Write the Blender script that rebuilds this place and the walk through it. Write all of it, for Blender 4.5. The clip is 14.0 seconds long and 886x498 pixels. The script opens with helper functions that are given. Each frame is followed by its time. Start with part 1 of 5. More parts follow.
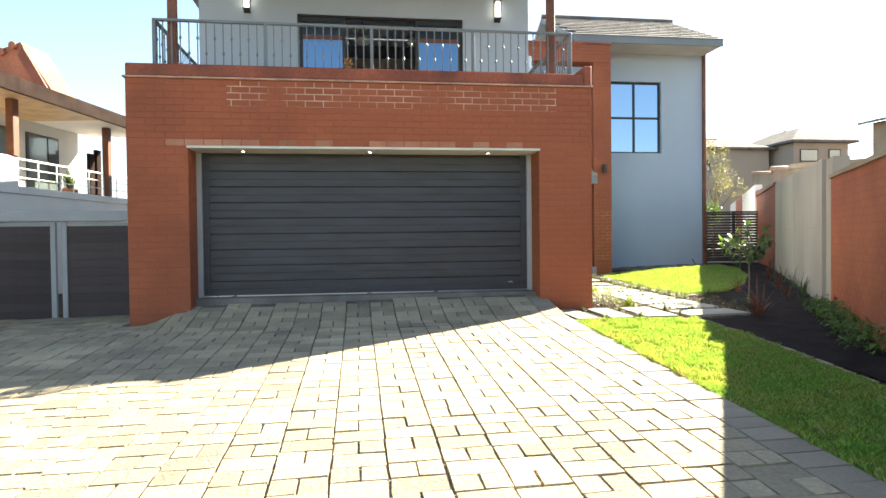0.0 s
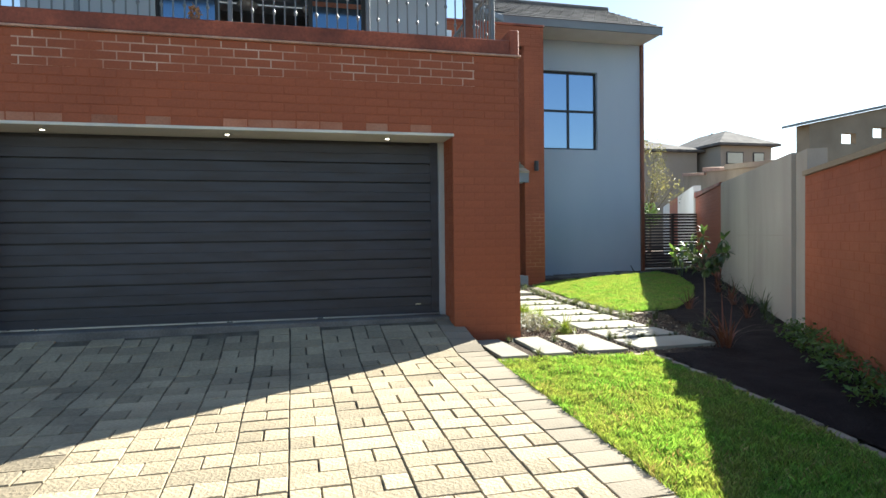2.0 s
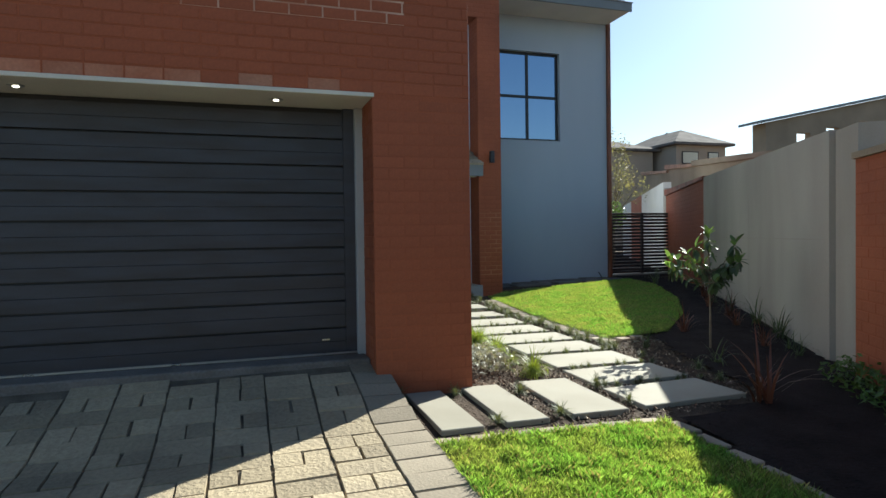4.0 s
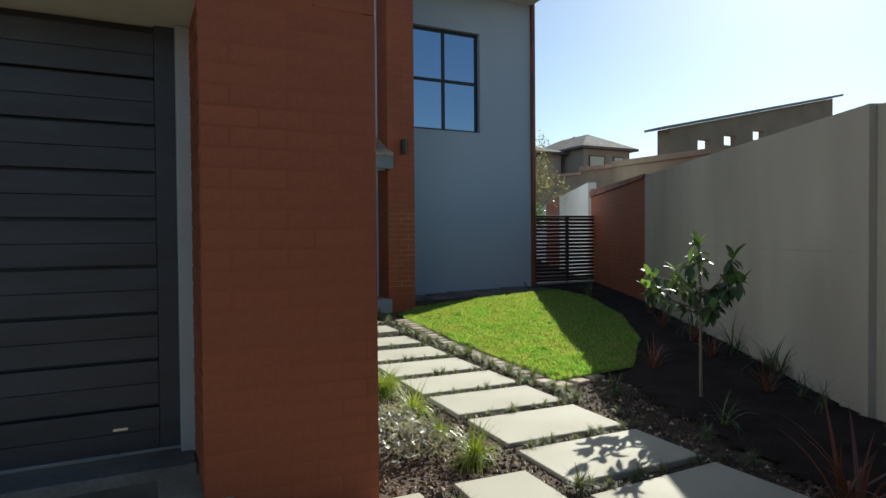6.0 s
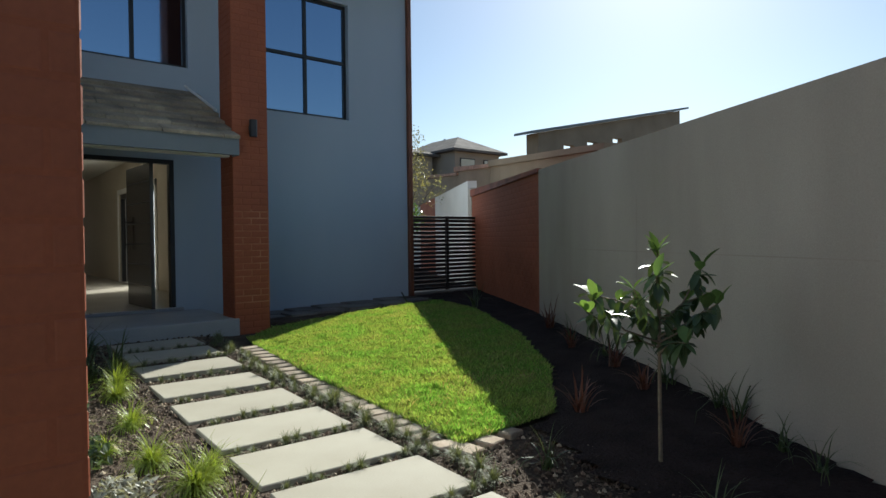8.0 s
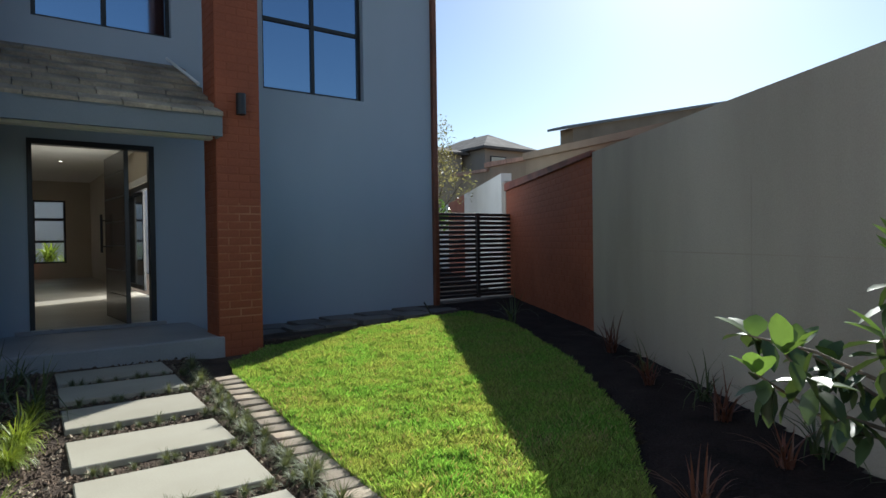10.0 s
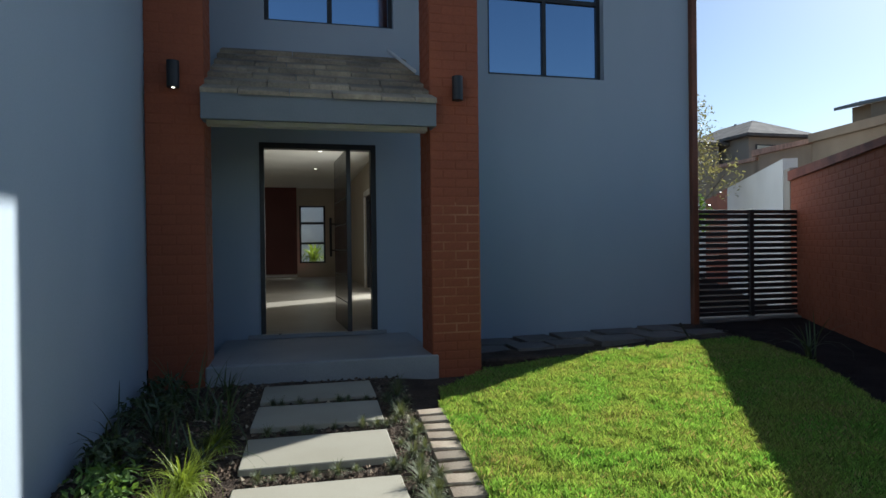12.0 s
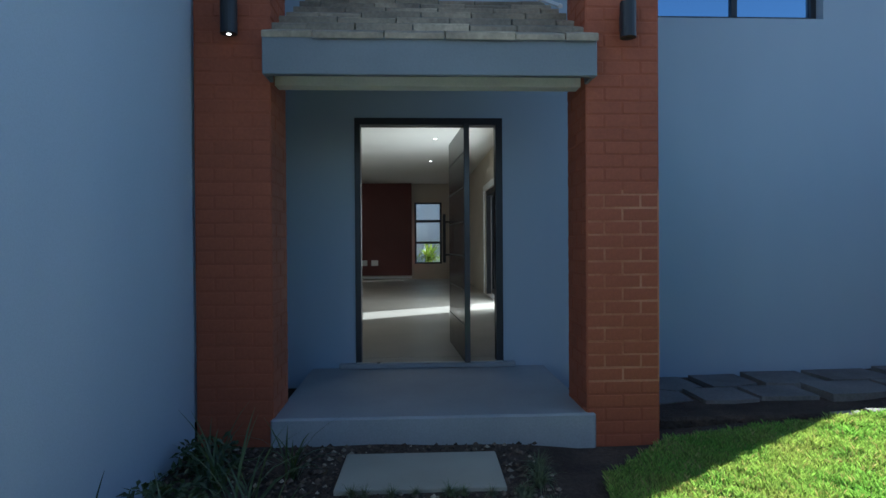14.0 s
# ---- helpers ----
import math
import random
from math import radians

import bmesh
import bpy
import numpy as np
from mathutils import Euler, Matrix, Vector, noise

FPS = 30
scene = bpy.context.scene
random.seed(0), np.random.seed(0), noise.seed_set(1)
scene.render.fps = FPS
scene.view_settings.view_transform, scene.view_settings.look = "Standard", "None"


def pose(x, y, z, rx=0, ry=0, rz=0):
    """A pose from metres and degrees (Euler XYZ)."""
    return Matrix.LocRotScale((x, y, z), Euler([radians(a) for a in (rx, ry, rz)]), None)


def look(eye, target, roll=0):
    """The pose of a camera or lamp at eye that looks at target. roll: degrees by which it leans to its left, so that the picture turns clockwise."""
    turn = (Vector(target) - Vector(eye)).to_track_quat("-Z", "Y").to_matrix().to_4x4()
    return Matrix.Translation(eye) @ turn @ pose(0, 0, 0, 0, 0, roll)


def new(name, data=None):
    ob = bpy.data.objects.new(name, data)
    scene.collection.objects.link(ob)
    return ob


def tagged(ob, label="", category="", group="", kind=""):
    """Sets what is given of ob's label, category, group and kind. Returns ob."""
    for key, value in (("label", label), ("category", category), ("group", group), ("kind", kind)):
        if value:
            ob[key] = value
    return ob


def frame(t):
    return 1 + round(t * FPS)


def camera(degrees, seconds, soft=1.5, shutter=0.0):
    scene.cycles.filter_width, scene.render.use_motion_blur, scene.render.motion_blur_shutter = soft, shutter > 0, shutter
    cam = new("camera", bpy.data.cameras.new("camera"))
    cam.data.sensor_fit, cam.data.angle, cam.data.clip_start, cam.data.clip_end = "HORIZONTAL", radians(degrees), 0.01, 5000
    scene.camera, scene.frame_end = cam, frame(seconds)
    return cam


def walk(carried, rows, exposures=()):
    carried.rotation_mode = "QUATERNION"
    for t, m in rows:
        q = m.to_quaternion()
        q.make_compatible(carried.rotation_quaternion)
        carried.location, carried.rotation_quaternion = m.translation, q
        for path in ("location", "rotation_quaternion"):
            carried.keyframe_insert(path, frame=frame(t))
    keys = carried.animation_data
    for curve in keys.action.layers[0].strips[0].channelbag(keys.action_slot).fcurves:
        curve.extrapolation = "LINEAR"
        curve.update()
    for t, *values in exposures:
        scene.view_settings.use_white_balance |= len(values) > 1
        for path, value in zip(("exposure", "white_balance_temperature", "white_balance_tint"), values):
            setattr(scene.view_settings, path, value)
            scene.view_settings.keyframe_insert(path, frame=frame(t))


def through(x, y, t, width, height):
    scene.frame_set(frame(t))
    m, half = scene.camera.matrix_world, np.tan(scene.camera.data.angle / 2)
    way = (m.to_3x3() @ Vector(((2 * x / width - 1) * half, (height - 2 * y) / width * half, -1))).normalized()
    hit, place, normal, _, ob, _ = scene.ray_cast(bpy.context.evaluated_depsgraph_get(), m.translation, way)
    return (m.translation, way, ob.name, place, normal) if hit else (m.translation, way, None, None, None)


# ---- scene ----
cam = camera(71.8, 14.0)
ROWS = [
    (0.0, -0.247, -0.861, 1.325, -7.90, -1.10, 0.66),
    (0.5, -0.053, -0.429, 1.362, -9.13, -1.10, 0.64),
    (1.0, 0.132, 0.039, 1.374, -10.92, -1.16, 0.61),
    (1.5, 0.351, 0.509, 1.393, -12.23, -1.14, 0.67),
    (2.0, 0.558, 0.983, 1.429, -13.84, -1.14, 0.67),
    (2.5, 0.785, 1.469, 1.450, -15.21, -1.10, 0.75),
    (3.0, 0.959, 1.942, 1.452, -16.11, -1.15, 0.72),
    (5.5, 1.872, 4.297, 1.517, -23.61, -1.07, 0.75),
    (6.0, 2.013, 4.706, 1.523, -26.68, -1.09, 0.46),
    (6.5, 2.201, 5.093, 1.528, -30.19, -1.02, 0.26),
    (7.0, 2.373, 5.429, 1.545, -33.54, -0.98, 0.45),
    (7.5, 2.550, 5.732, 1.543, -37.04, -0.98, 0.31),
    (8.0, 2.818, 6.089, 1.526, -38.79, -0.90, 0.63),
    (10.5, 4.018, 7.557, 1.508, -33.35, -0.56, 0.97),
    (11.0, 4.235, 7.786, 1.517, -26.92, -0.41, 0.92),
    (11.5, 4.377, 8.048, 1.532, -19.15, -0.42, 0.92),
    (12.0, 4.424, 8.385, 1.552, -13.69, -0.38, 0.69),
    (12.5, 4.492, 8.778, 1.580, -9.84, -0.57, 0.64),
    (13.0, 4.541, 9.176, 1.577, -6.27, -0.44, 0.71),
    (13.5, 4.562, 9.638, 1.592, -3.93, -0.45, 0.60),
    (14.0, 4.571, 10.100, 1.612, -2.75, -0.47, 0.38),
]
EXPOSURES = [(0.0, 2.68, 7000, 6), (1.0, 2.63, 6750, 6), (2.0, 1.9, 6150, 5), (3.0, 1.5, 5950, 4), (5.5, 0.94, 6150, 3), (6.5, 0.88, 6050, 3), (8.0, 0.82, 6050, 4), (10.5, 0.95, 5800, 6), (11.5, 0.8, 5850, 6), (12.5, 1.0, 5550, 6), (14.0, 1.52, 5000, 3)]
walk(cam, [(t, pose(x, y, z, 90 + pitch, roll, yaw)) for t, x, y, z, yaw, pitch, roll in ROWS], EXPOSURES)

# ---- world and sun ----
SUN_AZ = math.atan2(0.852, 0.5235)  # clockwise from +y
SUN_EL = radians(31.9)
world = bpy.data.worlds.new("sky_world")
scene.world = world
world.use_nodes = True
wn = world.node_tree
sky = wn.nodes.new("ShaderNodeTexSky")
sky.sky_type = "NISHITA"
sky.sun_disc = False
sky.sun_elevation = SUN_EL
sky.sun_rotation = SUN_AZ
sky.air_density, sky.dust_density, sky.ozone_density = 1.0, 0.42, 1.3
wn.links.new(sky.outputs[0], wn.nodes["Background"].inputs[0])
wn.nodes["Background"].inputs[1].default_value = 0.061
sun_data = bpy.data.lights.new("sun", "SUN")
sun_data.energy, sun_data.angle, sun_data.color = 5.0, radians(0.5), (1.0, 0.93, 0.82)
sun = new("sun", sun_data)
to_sun = Vector((math.sin(SUN_AZ) * math.cos(SUN_EL), math.cos(SUN_AZ) * math.cos(SUN_EL), math.sin(SUN_EL)))
sun.matrix_world = look((0, 0, 30), Vector((0, 0, 30)) - to_sun)

# ---- materials ----


def mat(name, color, rough=0.7, vary=0.15, scale=4.0, fine=60.0, bump=0.2, metal=0.0, spec=0.4, island=0.0, piece=0.0, tint=None, depth=0.01, streak=1.0):
    """A surface with variation at two scales, fine relief, and per-piece change."""
    m = bpy.data.materials.new(name)
    m.use_nodes = True
    t = m.node_tree
    b = t.nodes["Principled BSDF"]
    b.inputs["Roughness"].default_value = rough
    b.inputs["Metallic"].default_value = metal
    b.inputs["Specular IOR Level"].default_value = spec
    co = t.nodes.new("ShaderNodeTexCoord")
    n1 = t.nodes.new("ShaderNodeTexNoise")
    n1.inputs["Scale"].default_value, n1.inputs["Detail"].default_value = scale, 6
    n2 = t.nodes.new("ShaderNodeTexNoise")
    n2.inputs["Scale"].default_value, n2.inputs["Detail"].default_value = fine, 5
    run = t.nodes.new("ShaderNodeMapping")
    run.inputs["Scale"].default_value = (1, 1, streak)
    t.links.new(co.outputs["Object"], run.inputs["Vector"])
    t.links.new(run.outputs[0], n1.inputs["Vector"])
    t.links.new(co.outputs["Object"], n2.inputs["Vector"])
    mix = t.nodes.new("ShaderNodeMix")
    mix.data_type = "RGBA"
    other = tint or tuple(c * (1 - 2.2 * vary) for c in color)
    mix.inputs[6].default_value = (*color, 1)
    mix.inputs[7].default_value = (*other, 1)
    ramp = t.nodes.new("ShaderNodeMapRange")
    ramp.inputs["From Min"].default_value, ramp.inputs["From Max"].default_value = 0.35, 0.72
    t.links.new(n1.outputs["Fac"], ramp.inputs["Value"])
    t.links.new(ramp.outputs[0], mix.inputs[0])
    out = mix.outputs[2]
    val = t.nodes.new("ShaderNodeHueSaturation")
    mr = t.nodes.new("ShaderNodeMapRange")
    mr.inputs["From Min"].default_value, mr.inputs["From Max"].default_value = 0.25, 0.75
    mr.inputs["To Min"].default_value, mr.inputs["To Max"].default_value = 1 - vary, 1 + vary
    t.links.new(n2.outputs["Fac"], mr.inputs["Value"])
    last = mr.outputs[0]
    for amount, node, socket in ((island, "ShaderNodeNewGeometry", "Random Per Island"), (piece, "ShaderNodeObjectInfo", "Random")):
        if amount:
            src = t.nodes.new(node)
            r = t.nodes.new("ShaderNodeMapRange")
            r.inputs["To Min"].default_value, r.inputs["To Max"].default_value = 1 - amount, 1 + amount
            t.links.new(src.outputs[socket], r.inputs["Value"])
            mul = t.nodes.new("ShaderNodeMath")
            mul.operation = "MULTIPLY"
            t.links.new(last, mul.inputs[0])
            t.links.new(r.outputs[0], mul.inputs[1])
            last = mul.outputs[0]
    t.links.new(last, val.inputs["Value"])
    t.links.new(out, val.inputs["Color"])
    t.links.new(val.outputs[0], b.inputs["Base Color"])
    rr = t.nodes.new("ShaderNodeMapRange")
    rr.inputs["To Min"].default_value, rr.inputs["To Max"].default_value = max(0.02, rough - 0.1), min(1, rough + 0.1)
    t.links.new(n1.outputs["Fac"], rr.inputs["Value"])
    t.links.new(rr.outputs[0], b.inputs["Roughness"])
    if bump:
        bp = t.nodes.new("ShaderNodeBump")
        bp.inputs["Strength"].default_value, bp.inputs["Distance"].default_value = bump, depth
        t.links.new(n2.outputs["Fac"], bp.inputs["Height"])
        t.links.new(bp.outputs[0], b.inputs["Normal"])
    return m


def leafy(name, color, tint, rough=0.45, through=0.35, piece=0.2, patch=1.2, island=0.3):
    """A leaf that lets some light through."""
    m = mat(name, color, rough, 0.12, patch, 30, 0.0, 0, 0.4, island=island, piece=piece, tint=tint)
    t = m.node_tree
    b = t.nodes["Principled BSDF"]
    tr = t.nodes.new("ShaderNodeBsdfTranslucent")
    src = b.inputs["Base Color"].links[0].from_socket
    gain = t.nodes.new("ShaderNodeMix")
    gain.data_type, gain.blend_type = "RGBA", "MULTIPLY"
    gain.inputs[0].default_value = 1
    gain.inputs[7].default_value = (1.7, 1.6, 0.8, 1)
    t.links.new(src, gain.inputs[6])
    t.links.new(gain.outputs[2], tr.inputs["Color"])
    mx = t.nodes.new("ShaderNodeMixShader")
    mx.inputs[0].default_value = through
    t.links.new(b.outputs[0], mx.inputs[1])
    t.links.new(tr.outputs[0], mx.inputs[2])
    t.links.new(mx.outputs[0], t.nodes["Material Output"].inputs["Surface"])
    return m


def lamp_mat(name, color, strength):
    m = bpy.data.materials.new(name)
    m.use_nodes = True
    b = m.node_tree.nodes["Principled BSDF"]
    b.inputs["Emission Color"].default_value = (*color, 1)
    b.inputs["Emission Strength"].default_value = strength
    return m


def clear_glass(name):
    m = bpy.data.materials.new(name)
    m.use_nodes = True
    b = m.node_tree.nodes["Principled BSDF"]
    b.inputs["Transmission Weight"].default_value = 1
    b.inputs["Roughness"].default_value = 0.0
    b.inputs["IOR"].default_value = 1.45
    b.inputs["Base Color"].default_value = (0.85, 0.92, 0.95, 1)
    return m


BRICK = mat("red_face_brick", (0.335, 0.092, 0.038), 0.7, 0.1, 1.1, 45, 0.25, island=0.04, piece=0.045, tint=(0.235, 0.066, 0.030), depth=0.006)
BRICK_PALE = mat("washed_band_brick", (0.43, 0.21, 0.135), 0.8, 0.15, 1.6, 45, 0.25, island=0.2, tint=(0.28, 0.085, 0.042), depth=0.006)
MORTAR = mat("bagged_mortar", (0.325, 0.089, 0.037), 0.8, 0.1, 1.1, 70, 0.3, tint=(0.23, 0.064, 0.029), depth=0.004)
MORTAR_SOFT = mat("rubbed_mortar", (0.44, 0.19, 0.10), 0.9, 0.15, 3.5, 60, 0.3, tint=(0.29, 0.085, 0.036), depth=0.004)
MORTAR_PALE = mat("pale_mortar", (0.31, 0.10, 0.05), 0.9, 0.12, 1.9, 70, 0.3, tint=(0.62, 0.45, 0.35), depth=0.004)
COPING = mat("red_painted_coping", (0.30, 0.075, 0.035), 0.6, 0.25, 2.5, 40, 0.2, tint=(0.13, 0.035, 0.02))
LEDGE = mat("brick_ledge", (0.52, 0.31, 0.22), 0.85, 0.2, 5, 60, 0.3)
PLASTER = mat("grey_plaster", (0.415, 0.47, 0.53), 0.85, 0.05, 0.7, 160, 0.25, tint=(0.365, 0.42, 0.485), depth=0.004, streak=0.4)
PLASTER_WALL = mat("weathered_beige_plaster", (0.43, 0.38, 0.32), 0.9, 0.09, 0.9, 120, 0.3, tint=(0.29, 0.25, 0.21), depth=0.005, streak=0.22)
PLASTER_WHITE = mat("white_plaster", (0.74, 0.71, 0.66), 0.85, 0.05, 0.8, 120, 0.2, tint=(0.64, 0.61, 0.56))
PLASTER_BROWN = mat("brown_plaster", (0.34, 0.26, 0.18), 0.9, 0.12, 0.6, 60, 0.3, tint=(0.25, 0.19, 0.13))
PLASTER_FAR = mat("tan_plaster", (0.36, 0.31, 0.26), 0.9, 0.06, 0.4, 40, 0.1)
SOFFIT = mat("pale_soffit", (0.62, 0.6, 0.54), 0.8, 0.06, 1.5, 100, 0.1)
FASCIA = mat("grey_fascia", (0.20, 0.215, 0.225), 0.55, 0.05, 2, 80, 0.08)
STEEL_GREY = mat("grey_steel_frame", (0.34, 0.35, 0.36), 0.45, 0.05, 3, 120, 0.05)
DOOR_DARK = mat("charcoal_door_panel", (0.042, 0.044, 0.057), 0.45, 0.14, 2.5, 160, 0.1, island=0.04, piece=0.06, tint=(0.034, 0.031, 0.034), streak=6.0)
FRAME_DARK = mat("dark_aluminium", (0.03, 0.03, 0.032), 0.4, 0.08, 3, 150, 0.05)
GATE_DARK = mat("dark_brown_gate_paint", (0.036, 0.030, 0.030), 0.5, 0.12, 2, 90, 0.06, piece=0.15)
SLAT_DARK = mat("dark_wood_slat", (0.050, 0.034, 0.036), 0.55, 0.15, 2, 60, 0.1, piece=0.2)
IRON = mat("grey_painted_iron", (0.17, 0.19, 0.2), 0.45, 0.08, 4, 90, 0.05)
WOOD_POST = mat("stained_wood_post", (0.20, 0.07, 0.035), 0.5, 0.2, 1.5, 30, 0.15)
SHINGLE = mat("weathered_roof_tile", (0.40, 0.32, 0.215), 0.85, 0.2, 2.2, 40, 0.4, piece=0.2, island=0.1, tint=(0.17, 0.14, 0.105), depth=0.006)
SHINGLE_GREY = mat("grey_roof_tile", (0.17, 0.155, 0.145), 0.95, 0.2, 1.2, 30, 0.3, spec=0.12, island=0.2)
ROOF_RED = mat("terracotta_tile", (0.36, 0.17, 0.10), 0.8, 0.2, 1.4, 30, 0.3, island=0.2)
PAVER = mat("tan_cobble_paver", (0.42, 0.345, 0.225), 0.88, 0.17, 1.3, 38, 0.8, island=0.22, piece=0.22, tint=(0.27, 0.225, 0.158), depth=0.014)
PAVER_GREY = mat("grey_edge_paver", (0.33, 0.28, 0.205), 0.88, 0.13, 1.2, 55, 0.5, island=0.15, piece=0.15, depth=0.008)
JOINT = mat("sandy_joint", (0.175, 0.145, 0.105), 0.95, 0.25, 6, 120, 0.5)
EDGE = mat("weathered_edge_paver", (0.34, 0.285, 0.21), 0.88, 0.15, 3, 55, 0.5, piece=0.35, tint=(0.23, 0.17, 0.12), depth=0.008)
SLAB = mat("cream_stepping_slab", (0.355, 0.33, 0.26), 0.75, 0.06, 1.6, 110, 0.2, piece=0.06, tint=(0.30, 0.275, 0.21), depth=0.004)
SOIL = mat("dark_garden_soil", (0.095, 0.068, 0.047), 0.95, 0.3, 3, 40, 1.0, spec=0.2, tint=(0.045, 0.032, 0.024), depth=0.04)
# mulch colour with the boundary wall's shade put into it
MULCH_SHADED = mat("shade_darkened_mulch", (0.032, 0.022, 0.019), 0.95, 0.3, 4, 50, 1.0, spec=0.15, tint=(0.016, 0.011, 0.010), depth=0.03)
CLOD = mat("soil_clod", (0.13, 0.092, 0.064), 0.95, 0.25, 4, 60, 0.5, spec=0.2, island=0.6)
CHIP = mat("pale_bark_chip", (0.36, 0.29, 0.20), 0.9, 0.2, 6, 60, 0.4, island=0.5)
TURF = mat("turf_base", (0.06, 0.085, 0.02), 0.95, 0.3, 2.5, 60, 0.8, tint=(0.10, 0.085, 0.03), depth=0.02)
GRASS = leafy("lawn_grass", (0.165, 0.325, 0.066), (0.28, 0.32, 0.10), 0.42, 0.4, 0.0, 2.6, island=0.55)
STRAW = leafy("dry_straw_blade", (0.42, 0.36, 0.18), (0.32, 0.27, 0.13), 0.6, 0.3, 0.0, 3.0, island=0.4)
GRASS_YELLOW = leafy("yellow_green_blade", (0.24, 0.30, 0.05), (0.17, 0.24, 0.04), 0.4, 0.4)
GRASS_DARK = leafy("dark_green_blade", (0.05, 0.075, 0.03), (0.09, 0.11, 0.05), 0.35, 0.3)
MONDO = leafy("grey_green_blade", (0.11, 0.13, 0.07), (0.17, 0.19, 0.11), 0.6, 0.3)
FLAX = leafy("bronze_flax_blade", (0.14, 0.052, 0.034), (0.07, 0.034, 0.026), 0.35, 0.3)
LEAF = leafy("glossy_citrus_leaf", (0.042, 0.065, 0.028), (0.06, 0.095, 0.035), 0.4, 0.2)
OLIVE = leafy("olive_leaf", (0.17, 0.17, 0.09), (0.25, 0.22, 0.13), 0.5, 0.3)
SILVER = leafy("silver_groundcover_leaf", (0.17, 0.175, 0.13), (0.33, 0.32, 0.28), 0.4, 0.2)
SHRUB = leafy("shrub_leaf", (0.07, 0.13, 0.03), (0.12, 0.2, 0.05), 0.4, 0.3)
BARK = mat("pale_bark", (0.19, 0.145, 0.10), 0.85, 0.2, 8, 60, 0.5)
CONCRETE = mat("smooth_concrete", (0.33, 0.335, 0.335), 0.6, 0.08, 1.5, 90, 0.2, tint=(0.27, 0.275, 0.275))
APRON = mat("rough_apron_concrete", (0.20, 0.18, 0.16), 0.9, 0.2, 2, 50, 0.4)
FLOOR_IN = mat("polished_floor_tile", (0.34, 0.315, 0.27), 0.35, 0.05, 1.2, 80, 0.05)
WALL_IN = mat("interior_beige_paint", (0.50, 0.45, 0.37), 0.8, 0.03, 1, 120, 0.05)
CEIL_IN = mat("ceiling_white", (0.76, 0.74, 0.68), 0.85, 0.02, 1, 120, 0.05)
RED_IN = mat("dark_red_panel", (0.11, 0.025, 0.02), 0.5, 0.06, 1.5, 90, 0.05)
DOOR_WOOD = mat("dark_pivot_door", (0.085, 0.08, 0.08), 0.22, 0.1, 1.5, 70, 0.08)
CHROME = mat("brushed_steel", (0.6, 0.6, 0.58), 0.3, 0.05, 5, 200, 0.05, metal=1.0)
BLACK = mat("black_lamp_metal", (0.025, 0.025, 0.027), 0.5, 0.1, 4, 120, 0.05)
SOLAR = mat("reflective_blue_glass", (0.31, 0.415, 0.555), 0.03, 0.0, 1, 1, 0.0, metal=1.0)
TINTED = mat("dark_blue_glass", (0.13, 0.20, 0.29), 0.04, 0.0, 1, 1, 0.0, metal=1.0)
CREAM = mat("cream_eave_paint", (0.80, 0.78, 0.66), 0.8, 0.05, 3, 90, 0.1)
LEAF_YOUNG = leafy("young_citrus_leaf", (0.085, 0.15, 0.045), (0.12, 0.19, 0.06), 0.5, 0.38)
GLASS = clear_glass("clear_glass")
WHITE_PLASTIC = mat("white_plastic", (0.75, 0.75, 0.73), 0.4, 0.02, 3, 80, 0.02)
GLOW = lamp_mat("warm_downlight", (1.0, 0.88, 0.68), 2.2)
LANTERN = lamp_mat("lantern_glass", (1.0, 0.95, 0.85), 0.8)
CLAY = mat("clay_pot", (0.32, 0.16, 0.09), 0.8, 0.1, 4, 60, 0.2)

# ---- mesh helpers ----


def quad_box(bm, x0, x1, y0, y1, z0, z1, bevel=0.0):
    vs = [bm.verts.new((x, y, z)) for z in (z0, z1) for y in (y0, y1) for x in (x0, x1)]
    fs = [bm.faces.new([vs[i] for i in f]) for f in ((0, 2, 3, 1), (4, 5, 7, 6), (0, 1, 5, 4), (1, 3, 7, 5), (3, 2, 6, 7), (2, 0, 4, 6))]
    if bevel:
        es = list({e for f in fs for e in f.edges})
        bmesh.ops.bevel(bm, geom=es, offset=bevel, segments=1, affect="EDGES", profile=0.5)


def prism(bm, pts, axis, a, b):
    """A solid from a polygon of pairs, drawn out along an axis from a to b."""
    def at(p, v):
        return {"x": (v, p[0], p[1]), "y": (p[0], v, p[1]), "z": (p[0], p[1], v)}[axis]
    lo = [bm.verts.new(at(p, a)) for p in pts]
    hi = [bm.verts.new(at(p, b)) for p in pts]
    bm.faces.new(lo)
    bm.faces.new(list(reversed(hi)))
    for i in range(len(pts)):
        j = (i + 1) % len(pts)
        bm.faces.new((lo[j], lo[i], hi[i], hi[j]))


def rod(bm, a, b, r0, r1=None, n=8):
    a, b = Vector(a), Vector(b)
    r1 = r0 if r1 is None else r1
    q = (b - a).to_track_quat("Z", "Y")
    ring = []
    for p, r in ((a, r0), (b, r1)):
        ring.append([bm.verts.new(p + q @ Vector((r * math.cos(k * math.tau / n), r * math.sin(k * math.tau / n), 0))) for k in range(n)])
    for k in range(n):
        bm.faces.new((ring[0][k], ring[0][(k + 1) % n], ring[1][(k + 1) % n], ring[1][k]))
    bm.faces.new(list(reversed(ring[0])))
    bm.faces.new(ring[1])


def to_mesh(name, bm, material):
    bmesh.ops.recalc_face_normals(bm, faces=bm.faces[:])
    me = bpy.data.meshes.new(name)
    bm.to_mesh(me)
    bm.free()
    me.materials.append(material)
    return me


